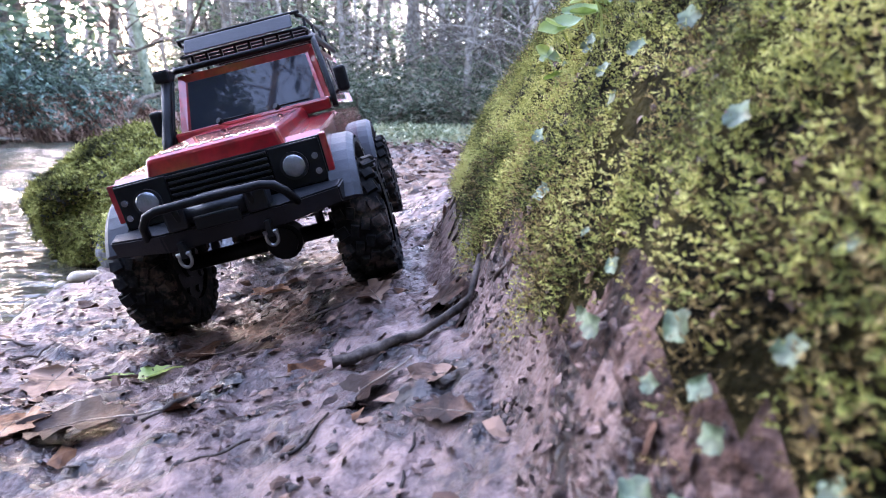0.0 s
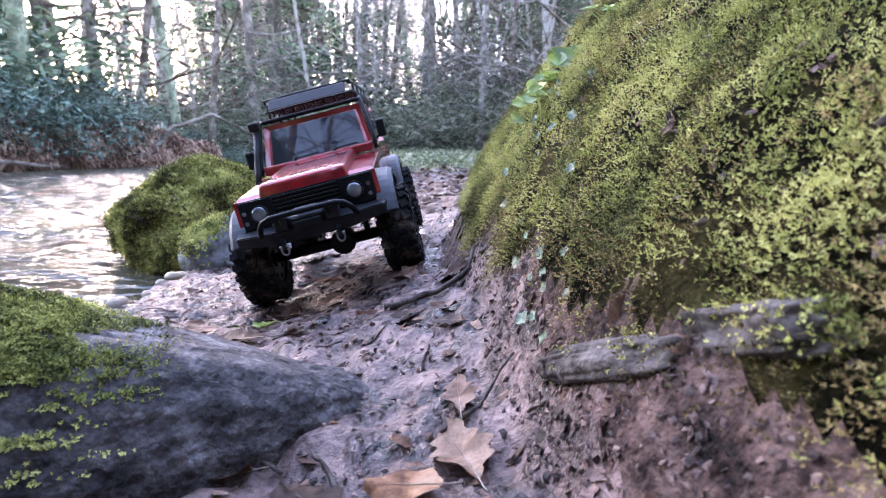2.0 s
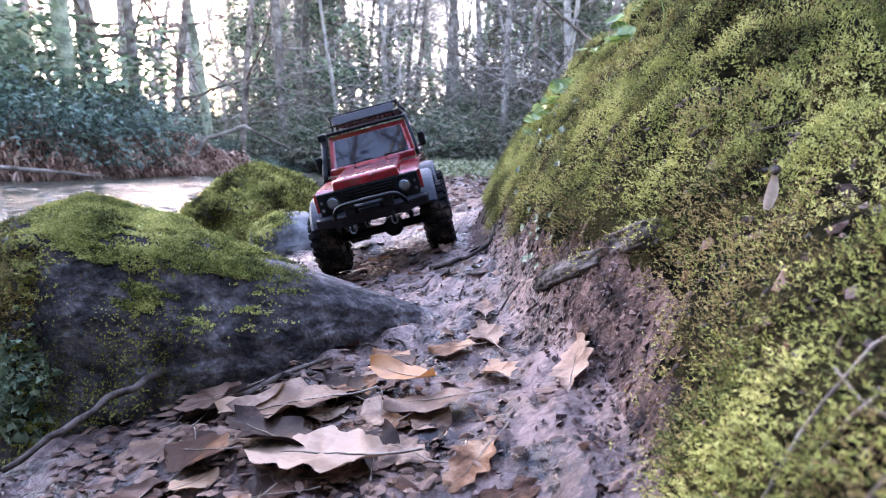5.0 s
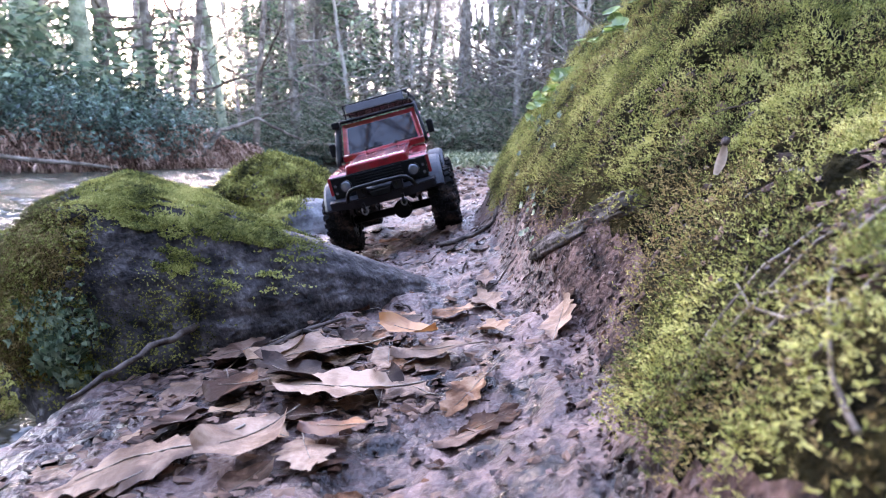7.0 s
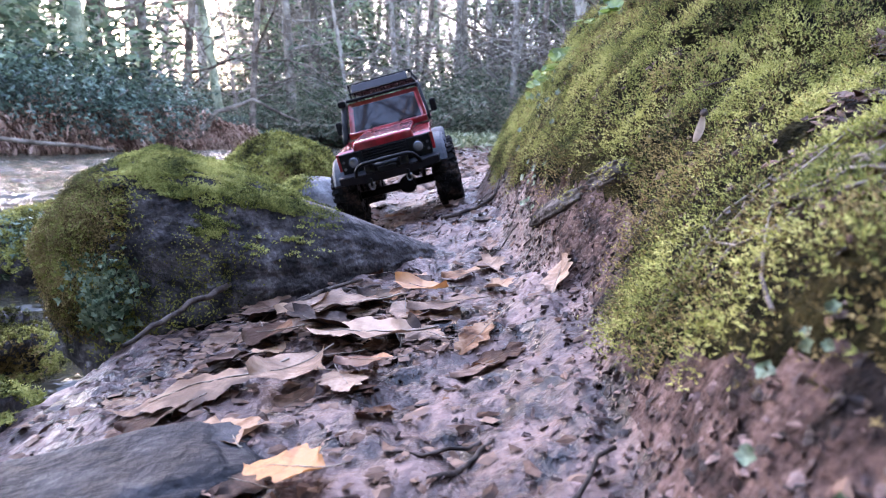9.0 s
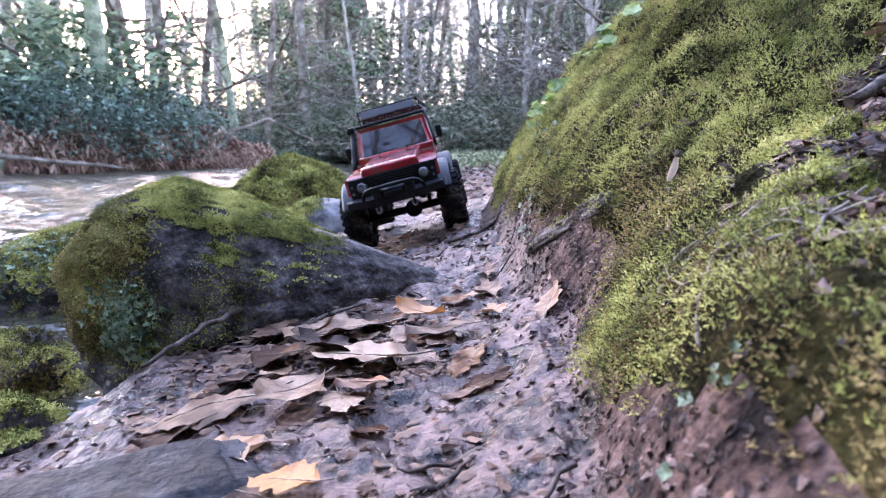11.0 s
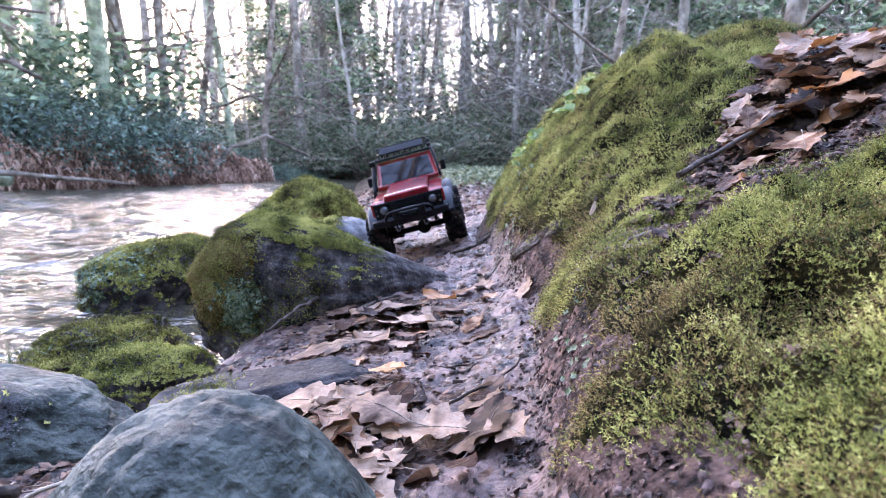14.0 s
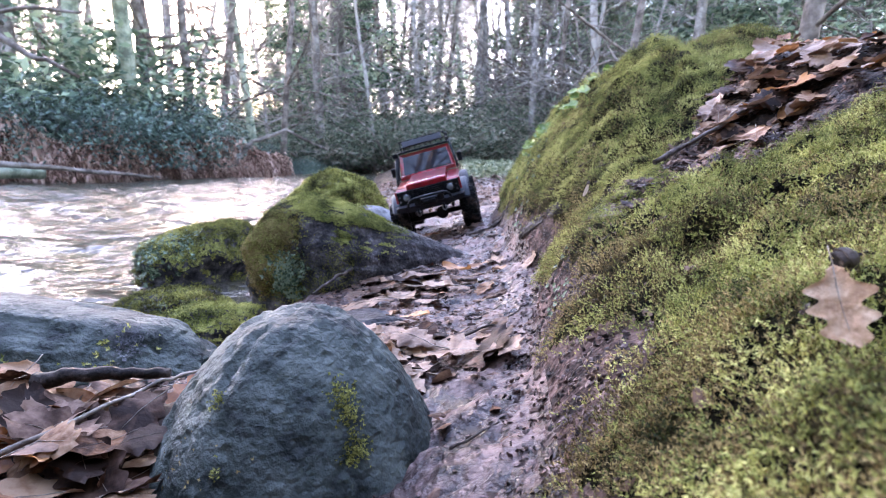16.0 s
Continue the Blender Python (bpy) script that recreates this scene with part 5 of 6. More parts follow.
for k in range(44):
    bearing = rt.uniform(-30, 34)
    m = pose(*at_bearing(bearing, rt.uniform(15.5, 27)), 0, 0, 57 * k) @ Matrix.Diagonal((1.5, 1.5, rt.uniform(0.8, 1.7), 1))
    if k == 0:
        scrub.matrix_basis = m
    else:
        copy_thing(scrub, m)

# an unseen hedge added behind the path to block low light from there
for k in range(30):
    bearing = 92 + 5.6 * k
    m = pose(*at_bearing(bearing, rt.uniform(3.6, 6.0)), 0, 0, 71 * k) @ Matrix.Diagonal((2.2, 2.2, rt.uniform(2.0, 3.0), 1))
    tagged(copy_thing(rhodo, m), "unseen tall rhododendron bush added behind the path to block light", "shrub", "shrubs behind the path")

# dead ferns hanging over the far shore, with driftwood
rg = np.random.default_rng(31)
n = 28000
b_ = rg.uniform(-45, -25.5, n)
yy = np.interp(b_, [-45, -41, -36, -31, -25.5], [5.9, 6.7, 8.0, 9.6, 11.6])
lump = 0.7 + 0.4 * fbm(b_ * 0.4, b_ * 0, 1.0, 2, 3)
z0 = rg.uniform(0.0, 1.0, n) ** 0.8 * lump * np.interp(b_, [-45, -42, -30, -25.5], [0.85, 1.15, 1.0, 0.4])
xx = far_shore(yy) + 0.4 - z0 * 0.45 + rg.normal(size=n) * 0.1
P = np.stack([xx, yy + rg.normal(size=n) * 0.05, z0 - 0.05], 1)
V, F = leaf_cloud(P, 0.14, 32, 0.6, 0.22)
V = V.reshape(n, 4, 3)
V[:, 2, 2] -= 0.12
fern = mesh_object("dead_fern", V.reshape(-1, 3), F, FERN, smooth=False)
tagged(fern, "rusty brown dead fern hanging over the far river bank", "fern", kind="stuff")


def stick(name, label, pts, r, mat, category="stick", r_end=None, sub=6, wob=0.12, seed=0, wander=0.0):
    """A crooked stick through pts."""
    bm = bmesh.new()
    rg_ = random.Random(seed)
    out = []
    for a, b in zip(pts, pts[1:]):
        for i in range(sub):
            k = i / sub
            out.append(Vector(a).lerp(Vector(b), k) + Vector([rg_.uniform(-1, 1) * wander for _ in range(3)]))
    out.append(Vector(pts[-1]))
    tube(bm, out, r, 7, r_end if r_end else r * 0.6, wob, seed)
    return tagged(part(name, bm, mat), label, category)


def far_place(bearing, distance, z):
    x, y, _ = at_bearing(bearing, distance)
    return (x, y, z)


stick("fallen_log", "long bare fallen log lying along the far shore", [far_place(-46, 8.7, 0.2), far_place(-39, 9.3, 0.06), far_place(-31.5, 11.2, -0.12)], 0.045, BARK_DARK, "log", 0.02, wander=0.02, seed=3)
stick("mossy_log", "thick mossy log on the far bank", [far_place(-47, 9.0, 0.05), far_place(-41.5, 9.4, 0.05)], 0.1, BARK_GREEN, "log", 0.1, seed=4)
stick("arched_branch", "bare arched branch reaching over the far bank", [far_place(-26.5, 12.2, 0.1), far_place(-24.6, 12.2, 0.6), far_place(-21.5, 12.3, 0.85), far_place(-17.5, 12.6, 0.45)], 0.06, BARK_DARK, "branch", 0.02, wander=0.02, seed=5)
stick("hanging_branch", "dark bare branch reaching over the river", [(-9.2, 3.4, 0.3), (-5.2, 3.2, 1.5), (-3.96, 3.2, 1.15), (-3.27, 3.2, 0.84)], 0.06, BARK_DARK, "branch", 0.012, wander=0.03, seed=6)
stick("hanging_branch", "thin dark bare branch reaching over the river", [(-9.4, 3.5, 0.3), (-5.6, 3.2, 1.35), (-4.25, 3.2, 1.37), (-3.2, 3.2, 1.31)], 0.05, BARK_DARK, "branch", 0.01, wander=0.025, seed=7)

# low green growth on the near side beyond the car
rg = np.random.default_rng(41)
n = 26000
yy = rg.uniform(3.2, 13, n)
xx = near_shore(yy) + rg.uniform(0.1, 1, n) * (3.5 + 0.3 * yy)
zz = height(xx, yy)
V, F = leaf_cloud(np.stack([xx, yy, zz + rg.uniform(0, 0.1, n)], 1), 0.055, 42, 0.9, 0.3)
low = mesh_object("low_growth", V, F, GRASS, smooth=False)
tagged(low, "low green plants and grass on the flat bank", "grass", kind="stuff")


# ---- leaves on the path ----
STALKS = {}


def leaf_mesh(name, length, width, lobes, curl, twist, seed, rows=16, deep=0.17):
    """A leaf lying flat: lobed or plain outline, creased along its rib, with a wavy, partly curled edge and a stalk."""
    rg_ = random.Random(seed)
    bm = bmesh.new()
    grid = []
    ph = [rg_.uniform(0, 6.283) for _ in range(4)]
    for i in range(rows + 1):
        u = i / rows
        row = []
        for v in (-1, -0.66, -0.33, 0, 0.33, 0.66, 1):
            sd = 0 if v < 0 else 1
            w = width * math.sin(math.pi * min(max(u, 0.03), 0.985) ** 0.85) ** 0.7
            if lobes:
                w *= 0.95 + deep * math.cos(2 * math.pi * (lobes + 0.25 * sd) * u + 0.8 * sd) - 0.08 * math.sin(11 * u + ph[0])
            else:
                w *= 1 + 0.06 * math.sin(16 * u + ph[sd])
            a = abs(v)
            z = curl * length * a * a * (0.35 + 0.35 * math.sin(4 * u + ph[sd])) + twist * length * v * (u - 0.4) + 0.3 * curl * length * math.sin(u * 5 + seed)
            z += 0.035 * length * (a - 0.3 * a * a) + 0.018 * length * a * math.sin(13 * u + ph[2 + sd]) + rg_.uniform(-1, 1) * 0.008 * length
            row.append(bm.verts.new((v * w * (1 - 0.1 * abs(curl)) + 0.03 * length * math.sin(3 * u + ph[3]), (u - 0.5) * length + (0.1 * length * a if lobes else 0.03 * length * a), z)))
        grid.append(row)
    for a, b in zip(grid, grid[1:]):
        for j in range(6):
            bm.faces.new((a[j], a[j + 1], b[j + 1], b[j])).smooth = True
    zmin = min(v.co.z for v in bm.verts)
    for v in bm.verts:
        v.co.z -= zmin
    # stalk and midrib
    rib = [row[3].co + Vector((0, 0, 0.0004)) for row in grid[:int(rows * 0.9)]]
    bs = bmesh.new()
    tube(bs, [rib[0] + Vector((0.012 * length, -0.24 * length, 0.03 * length)), rib[0] + Vector((0.002 * length, -0.1 * length, 0.008 * length))] + rib[::2], length * 0.011, 4, length * 0.004)
    me, stalk = bpy.data.meshes.new(name), bpy.data.meshes.new("stalk_shape")
    bm.to_mesh(me)
    bs.to_mesh(stalk)
    bm.free()
    bs.free()
    stalk.materials.append(TWIG_PALE)
    STALKS[me.name] = stalk
    return me


LEAF_MESHES = [leaf_mesh("leaf_shape", 0.078, 0.024, 4.2, 0.07, 0.05, 1, 26), leaf_mesh("leaf_shape", 0.072, 0.024, 4.6, -0.08, -0.06, 2, 26), leaf_mesh("leaf_shape", 0.064, 0.021, 0, 0.13, 0.08, 3),
               leaf_mesh("leaf_shape", 0.075, 0.027, 3.8, 0.06, -0.06, 4, 26), leaf_mesh("leaf_shape", 0.058, 0.019, 0, -0.12, 0.05, 5), leaf_mesh("leaf_shape", 0.082, 0.031, 4.1, 0.07, 0.06, 6, 26), leaf_mesh("leaf_shape", 0.08, 0.031, 3.4, 0.05, 0.03, 7, 30, 0.3)]
KINDS = {"brown": (LEAF_BROWN, "crisp brown fallen oak leaf lying on the mud"), "dark": (LEAF_DARK, "dark wet fallen leaf pressed into the mud"),
         "pale": (LEAF_PALE, "pale pinkish-tan oak leaf lying on green moss"), "tan": (LEAF_TAN, "dry tan fallen oak leaf lying flat"), "orange": (LEAF_ORANGE, "curled orange fallen leaf on the path"), "green": (LEAF_GREEN, "fresh yellow-green fallen leaf on the mud")}
leaf_cache = {}


def ground_at(x, y):
    X, Y = np.array([x]), np.array([y])
    return float((height(X, Y) + crumbs(X, Y))[0])


def fallen_leaf(x, y, kind, shape, turn, size=1.0, lift=0.0, lean=(0, 0), z=None):
    key = (kind, shape)
    if key not in leaf_cache:
        me = LEAF_MESHES[shape].copy()
        me.materials.append(KINDS[kind][0])
        leaf_cache[key] = me
    ob = new("fallen_leaf", leaf_cache[key])
    d = 0.025
    gx_ = (ground_at(x + d, y) - ground_at(x - d, y)) / (2 * d)
    gy_ = (ground_at(x, y + d) - ground_at(x, y - d)) / (2 * d)
    nrm = Vector((-gx_, -gy_, 1)).normalized()
    q = Vector((0, 0, 1)).rotation_difference(nrm).to_matrix().to_4x4()
    ob.matrix_world = Matrix.Translation((x, y, (ground_at(x, y) if z is None else z) + 0.001 + lift)) @ q @ pose(0, 0, 0, lean[0], lean[1], turn) @ Matrix.Diagonal((size, size, size, 1))
    tagged(ob, KINDS[kind][1], "leaf", "fallen leaves")
    if size > 0.4:
        new("stalk", STALKS[LEAF_MESHES[shape].name]).parent = ob
    return ob


rl = random.Random(17)
# the drift of leaves below the wedge rock
for x, y, kind, shape, turn, size, lift in [(-0.12, -0.055, "tan", 5, 95, 1.0, 0.006), (-0.045, -0.02, "orange", 2, 80, 0.85, 0.012), (-0.022, -0.055, "tan", 4, 105, 1.1, 0.009), (-0.16, -0.12, "brown", 4, 70, 0.95, 0.007),
                                            (-0.08, -0.13, "tan", 3, 85, 1.1, 0.008), (-0.115, -0.205, "tan", 2, 150, 0.9, 0.01), (-0.17, -0.22, "tan", 1, 110, 1.15, 0.007), (-0.118, -0.105, "dark", 0, 60, 0.9, 0.004),
                                            (-0.155, -0.04, "brown", 2, 120, 0.8, 0.007), (0.03, -0.005, "brown", 0, 15, 0.6, 0.006), (0.084, -0.035, "tan", 0, -25, 0.75, 0.004), (-0.066, -0.19, "orange", 4, 95, 0.7, 0.004),
                                            (-0.062, 0.03, "brown", 4, 60, 0.7, 0.008), (-0.072, -0.325, "orange", 3, 70, 0.55, 0.01)]:
    fallen_leaf(x, y, kind, shape, turn, size, lift, (rl.uniform(-5, 5), rl.uniform(-5, 5)))
for i in range(52):
    x, y = rl.gauss(-0.11, 0.075), rl.gauss(-0.09, 0.08)
    if x < -0.24 or x > 0.06 or y > 0.05:
        continue
    fallen_leaf(x, y, rl.choice(["brown", "dark", "dark", "dark", "tan"]), rl.randrange(6), rl.uniform(0, 360), rl.uniform(0.35, 0.8), rl.uniform(0, 0.003), (rl.uniform(-5, 5), rl.uniform(-5, 5)))
for x, y, kind, shape, turn, size in [(-0.122, 0.092, "brown", 2, 100, 0.6), (-0.01, 0.068, "brown", 4, 75, 0.8), (0.022, 0.1, "tan", 0, 15, 0.75), (-0.06, 0.06, "dark", 3, 40, 0.7), (0.02, 0.15, "dark", 0, 0, 0.5)]:
    fallen_leaf(x, y, kind, shape, turn, size, 0.002)
# leaves below the slab and round the boulders
for i in range(64):
    x, y = rl.uniform(-0.24, 0.035), rl.uniform(-0.52, -0.375)
    if y > -0.4 + 0.35 * (x + 0.1) and x < -0.1:
        continue
    fallen_leaf(x, y, rl.choice(["brown", "brown", "tan", "dark", "dark"]), rl.randrange(6), rl.uniform(0, 360), rl.uniform(0.42, 0.85), rl.uniform(0, 0.008), (rl.uniform(-10, 10), rl.uniform(-10, 10)))
for x, y, kind, shape, turn, size in [(0.046, -0.48, "tan", 3, 30, 0.6), (-0.01, -0.45, "tan", 5, 70, 0.8), (-0.19, -0.41, "tan", 0, 100, 0.9), (-0.134, -0.39, "tan", 3, 80, 1.0), (-0.06, -0.43, "tan", 1, 60, 0.9)]:
    fallen_leaf(x, y, kind, shape, turn, size, 0.008)
for i in range(78):
    x, y = rl.gauss(-0.3, 0.065), rl.gauss(-0.63, 0.06)
    if x > -0.2 or y > -0.55:
        continue
    fallen_leaf(x, y, rl.choice(["brown", "brown", "brown", "orange", "dark", "dark"]), rl.randrange(6), rl.uniform(0, 360), rl.uniform(0.5, 0.9), rl.uniform(0, 0.022), (rl.uniform(-26, 26), rl.uniform(-26, 26)))
# strewn thinly along the upper path
for i in range(30):
    y = rl.uniform(0.2, 1.4)
    x = rl.uniform(near_shore(y) + 0.1, bank_foot(y) - 0.02)
    fallen_leaf(x, y, rl.choice(["brown", "dark", "dark", "dark"]), rl.randrange(6), rl.uniform(0, 360), rl.uniform(0.4, 0.75), 0, (rl.uniform(-6, 6), rl.uniform(-6, 6)))
fallen_leaf(-0.215, 0.44, "green", 0, 110, 0.7)
fallen_leaf(-0.19, 0.47, "brown", 3, 60, 0.55)
fallen_leaf(-0.2, 0.33, "dark", 5, 95, 0.75, 0.001)
# litter on the slope
def litter_at(x, y):
    return litter_mask(np.array([x]), np.array([y]))[0]


count, heap = 0, []
while count < 210:
    x = rl.uniform(0.33, 0.7)
    y = rl.uniform(-0.2, 0.25)
    line = -0.18 + 0.3 * (x - 0.26) - 0.5 * max(x - 0.38, 0)
    if litter_at(x, y) < 0.4 or y < line - 0.01:
        continue
    count += 1
    leaf = (x, y, rl.choice(["brown", "brown", "orange", "dark", "tan", "tan"]), rl.randrange(6), rl.uniform(0, 360), rl.uniform(0.45, 0.85), rl.uniform(0, 0.02), (rl.uniform(-24, 24), rl.uniform(-24, 24)))
    if x < 0.43 and count < 130:
        fallen_leaf(*leaf)
    else:
        heap.append(leaf)
# those farther up lie in one heap
heap_v, heap_f, heap_m, base = [], [], [], 0
heap_kinds = sorted(KINDS)
for x, y, kind, shape, turn, size, lift, lean in heap:
    me = LEAF_MESHES[shape]
    m = Matrix.Translation((x, y, ground_at(x, y) + 0.002 + lift)) @ pose(0, 0, 0, 10, -14, 0) @ pose(0, 0, 0, lean[0], lean[1], turn) @ Matrix.Diagonal((size, size, size, 1))
    heap_v += [m @ v.co for v in me.vertices]
    heap_f += [[base + k for k in p.vertices] for p in me.polygons]
    heap_m += [heap_kinds.index(kind)] * len(me.polygons)
    base += len(me.vertices)
leaf_heap = mesh_object("leaf_heap", heap_v, heap_f, [KINDS[k][0] for k in heap_kinds])
leaf_heap.data.polygons.foreach_set("material_index", heap_m)
tagged(leaf_heap, "deep heap of brown fallen leaves at the top of the slope", "leaf litter", kind="stuff")
for x, y, k, s_, a in [(0.285, -0.235, 3, 0.75, 40), (0.265, -0.2, 2, 0.5, 120), (0.33, -0.2, 0, 0.6, 80), (0.225, -0.3, 4, 0.55, 10), (0.36, -0.24, 5, 0.6, 150)]:
    fallen_leaf(x, y, "brown", k, a, s_, 0.003)
bank_leaf = fallen_leaf(0.168, -0.797, "pale", 6, 0, 0.6)
flat_up = Vector((-0.4, -0.68, 0.6)).normalized()
side = Vector((0.1, -0.3, -0.9)).cross(flat_up).normalized()
bank_leaf.matrix_world = Matrix.Translation((0.169, -0.803, 0.1445)) @ Matrix((side, flat_up.cross(side), flat_up)).transposed().to_4x4() @ Matrix.Diagonal((0.34, 0.42, 0.39, 1))

# an empty acorn cup on the moss
acorn = new("acorn")
tagged(acorn, "dark brown acorn cup with a curved stalk lying on moss", "acorn")
acorn.matrix_basis = pose(0.196, -0.752, ground_at(0.196, -0.752) + 0.011, 0, -112, 10)
for name_, z_lo, z_hi, r_, mat_ in (("nut", -0.3, 0.3, 0.0055, TWIG), ("cup", -1.0, 0.1, 0.0064, TWIG)):
    bm = bmesh.new()
    bmesh.ops.create_uvsphere(bm, u_segments=20, v_segments=14, radius=1)
    for v in bm.verts:
        zc = min(max(v.co.z, z_lo), z_hi)
        v.co = Vector((v.co.x * r_, v.co.y * r_, zc * (0.0115 if z_hi > 0.2 else 0.0068)))
    for f in bm.faces:
        f.smooth = True
    part(name_, bm, mat_, acorn)
bm = bmesh.new()
tube(bm, [(0, 0, -0.006), (-0.001, 0.001, -0.012), (-0.004, 0.0, -0.02)], 0.0009, 6)
part("stalk", bm, TWIG, acorn)

# plants on the bank
def bank_x(y, z):
    """Where the bank's face reaches the height z."""
    xs = np.linspace(0.02, 0.6, 900)
    return float(xs[np.argmax(height(xs, np.full(900, y)) >= z)])


IVY_MESH = leaf_mesh("ivy_shape", 0.020, 0.0105, 2.4, 0.12, 0.08, 21, 7)
IVY_MESH.materials.append(LEAF_IVY)
SPRIG_MESH = leaf_mesh("sprig_shape", 0.026, 0.009, 0, 0.12, 0.08, 22, 7)
SPRIG_MESH.materials.append(LEAF_GREEN)


def blade(name, me, parent, place, normal, turn, size):
    ob = new(name, me)
    ob.parent = parent
    q = Vector((0, 0, 1)).rotation_difference(Vector(normal).normalized()).to_matrix().to_4x4()
    ob.matrix_local = Matrix.Translation(place) @ q @ pose(0, 0, 0, 0, 0, turn) @ Matrix.Diagonal((size, size, size, 1))
    return ob


def ivy(spots, label):
    """A trailing ivy: single leaves held off the face of the bank."""
    plant = new("ivy")
    tagged(plant, label, "ivy")
    for y0, z0_, spread, count in spots:
        for i in range(count):
            y, z = rl.gauss(y0, spread), rl.gauss(z0_, spread)
            if z < 0.04:
                continue
            x = bank_x(y, z)
            blade("leaf", IVY_MESH, plant, (x - 0.007, y - 0.003, z), (-0.8, -0.35 + rl.uniform(-0.3, 0.3), 0.5 + rl.uniform(-0.3, 0.3)), rl.uniform(0, 360), rl.uniform(0.25, 0.55) * (0.6 if y < -0.3 else 1.0))
    return plant


ivy([(0.23, 0.111, 0.015, 4), (0.165, 0.10, 0.018, 6), (0.13, 0.085, 0.015, 4), (0.27, 0.165, 0.04, 4)], "pale green ivy trailing low on the muddy bank")
ivy([(0.33, 0.215, 0.03, 5), (0.38, 0.25, 0.03, 5), (0.42, 0.3, 0.02, 4), (0.3, 0.26, 0.05, 4)], "small ivy leaves among moss on the bank")
ivy([(-0.40, 0.085, 0.012, 6), (-0.45, 0.075, 0.014, 9), (-0.5, 0.07, 0.012, 5)], "small round green leaves under the mossy edge")


def seedling(x, y, count, tall, label, spread=0.02):
    """Thin upright stems, each with a fresh leaf or two."""
    plant = new("seedling")
    tagged(plant, label, "plant")
    z = ground_at(x, y)
    for i in range(count):
        dx, dy = rl.gauss(0, spread), rl.gauss(0, spread)
        zz = ground_at(x + dx, y + dy)
        h = tall * rl.uniform(0.5, 1.2)
        tip = (x + dx + rl.gauss(0, 0.008), y + dy + rl.gauss(0, 0.008), zz + h)
        bm = bmesh.new()
        tube(bm, [(x + dx, y + dy, zz - 0.004), ((x + dx + tip[0]) / 2 + 0.003, (y + dy + tip[1]) / 2, zz + h * 0.55), tip], 0.0008, 5, 0.0005)
        part("stem", bm, LEAF_GREEN, plant)
        for k in range(rl.choice([1, 2, 2])):
            blade("leaf", SPRIG_MESH, plant, tip, (rl.uniform(-0.7, 0.3), rl.uniform(-0.8, 0.2), 0.7), rl.uniform(0, 360), rl.uniform(0.65, 1.25))
    return plant


seedling(0.16, 0.40, 11, 0.028, "fresh yellow-green seedlings on top of the mossy bank", 0.03)
seedling(0.215, 0.43, 9, 0.025, "fresh green leaves growing from the top of the bank", 0.03)
seedling(0.125, 0.45, 9, 0.024, "round fresh green leaves along the edge of the bank", 0.025)
seedling(0.175, 0.29, 2, 0.035, "single bright green sprig standing in the moss", 0.008)
seedling(0.2, 0.20, 1, 0.045, "thin green sprig standing in the moss", 0.004)
seedling(-0.66, 1.62, 2, 0.05, "small green sprig on the mossy boulder", 0.01)

# a winged seed and scraps caught on the bank
winged_seed = new("winged_seed")
tagged(winged_seed, "pale papery winged seed with a dark head caught in the moss", "seed")
bm = bmesh.new()
rows_ = []
for i in range(13):
    u = i / 12
    half = 0.0052 * math.sin(math.pi * (0.12 + 0.8 * u)) ** 0.8 * (0.55 + 0.5 * u)
    rows_.append([bm.verts.new((k * half + 0.0012 * math.sin(3 * u), 0.0008 * math.sin(5 * u + k), -0.034 * u)) for k in (-1, -0.3, 0.4, 1)])
for a, b in zip(rows_, rows_[1:]):
    for k in range(3):
        bm.faces.new((a[k], a[k + 1], b[k + 1], b[k])).smooth = True
bmesh.ops.solidify(bm, geom=bm.faces[:], thickness=0.0004)
part("wing", bm, PAPERY, winged_seed)
bm = bmesh.new()
bmesh.ops.create_uvsphere(bm, u_segments=14, v_segments=10, radius=1)
for v in bm.verts:
    v.co = Vector((v.co.x * 0.0038, v.co.y * 0.0026, 0.001 + v.co.z * 0.0046))
for f in bm.faces:
    f.smooth = True
part("seed_head", bm, TWIG, winged_seed, "dark dry seed head")
winged_seed.matrix_basis = pose(0.166, -0.128, 0.167, -32, 8, -26) @ Matrix.Diagonal((0.7, 0.7, 0.7, 1))
for i in range(9):
    y = rl.uniform(-0.6, 0.2)
    x = rl.uniform(0.12, 0.36)
    fallen_leaf(x, y, rl.choice(["brown", "dark", "dark"]), rl.randrange(6), rl.uniform(0, 360), rl.uniform(0.14, 0.3), 0.008, (rl.uniform(-20, 20), rl.uniform(-20, 20)))

# sticks
stick("stick", "dark wet stick lying against the wedge rock", [(-0.24, -0.003, 0.0), (-0.262, -0.07, -0.008), (-0.28, -0.13, -0.022)], 0.0034, TWIG, wander=0.002, seed=11)
stick("stick", "long bare stick resting on the leafy slope", [(0.245, -0.2, 0.198), (0.33, -0.15, 0.242), (0.44, -0.09, 0.302)], 0.0038, TWIG, wander=0.002, seed=12)
stick("root", "thin brown root running along the foot of the bank", [(px, py, ground_at(px, py) + 0.0035) for px, py in ((-0.055, 0.35), (-0.025, 0.362), (0.008, 0.368), (0.03, 0.378), (0.038, 0.4))], 0.0042, TWIG, "root", sub=3, wander=0.0012, seed=13)

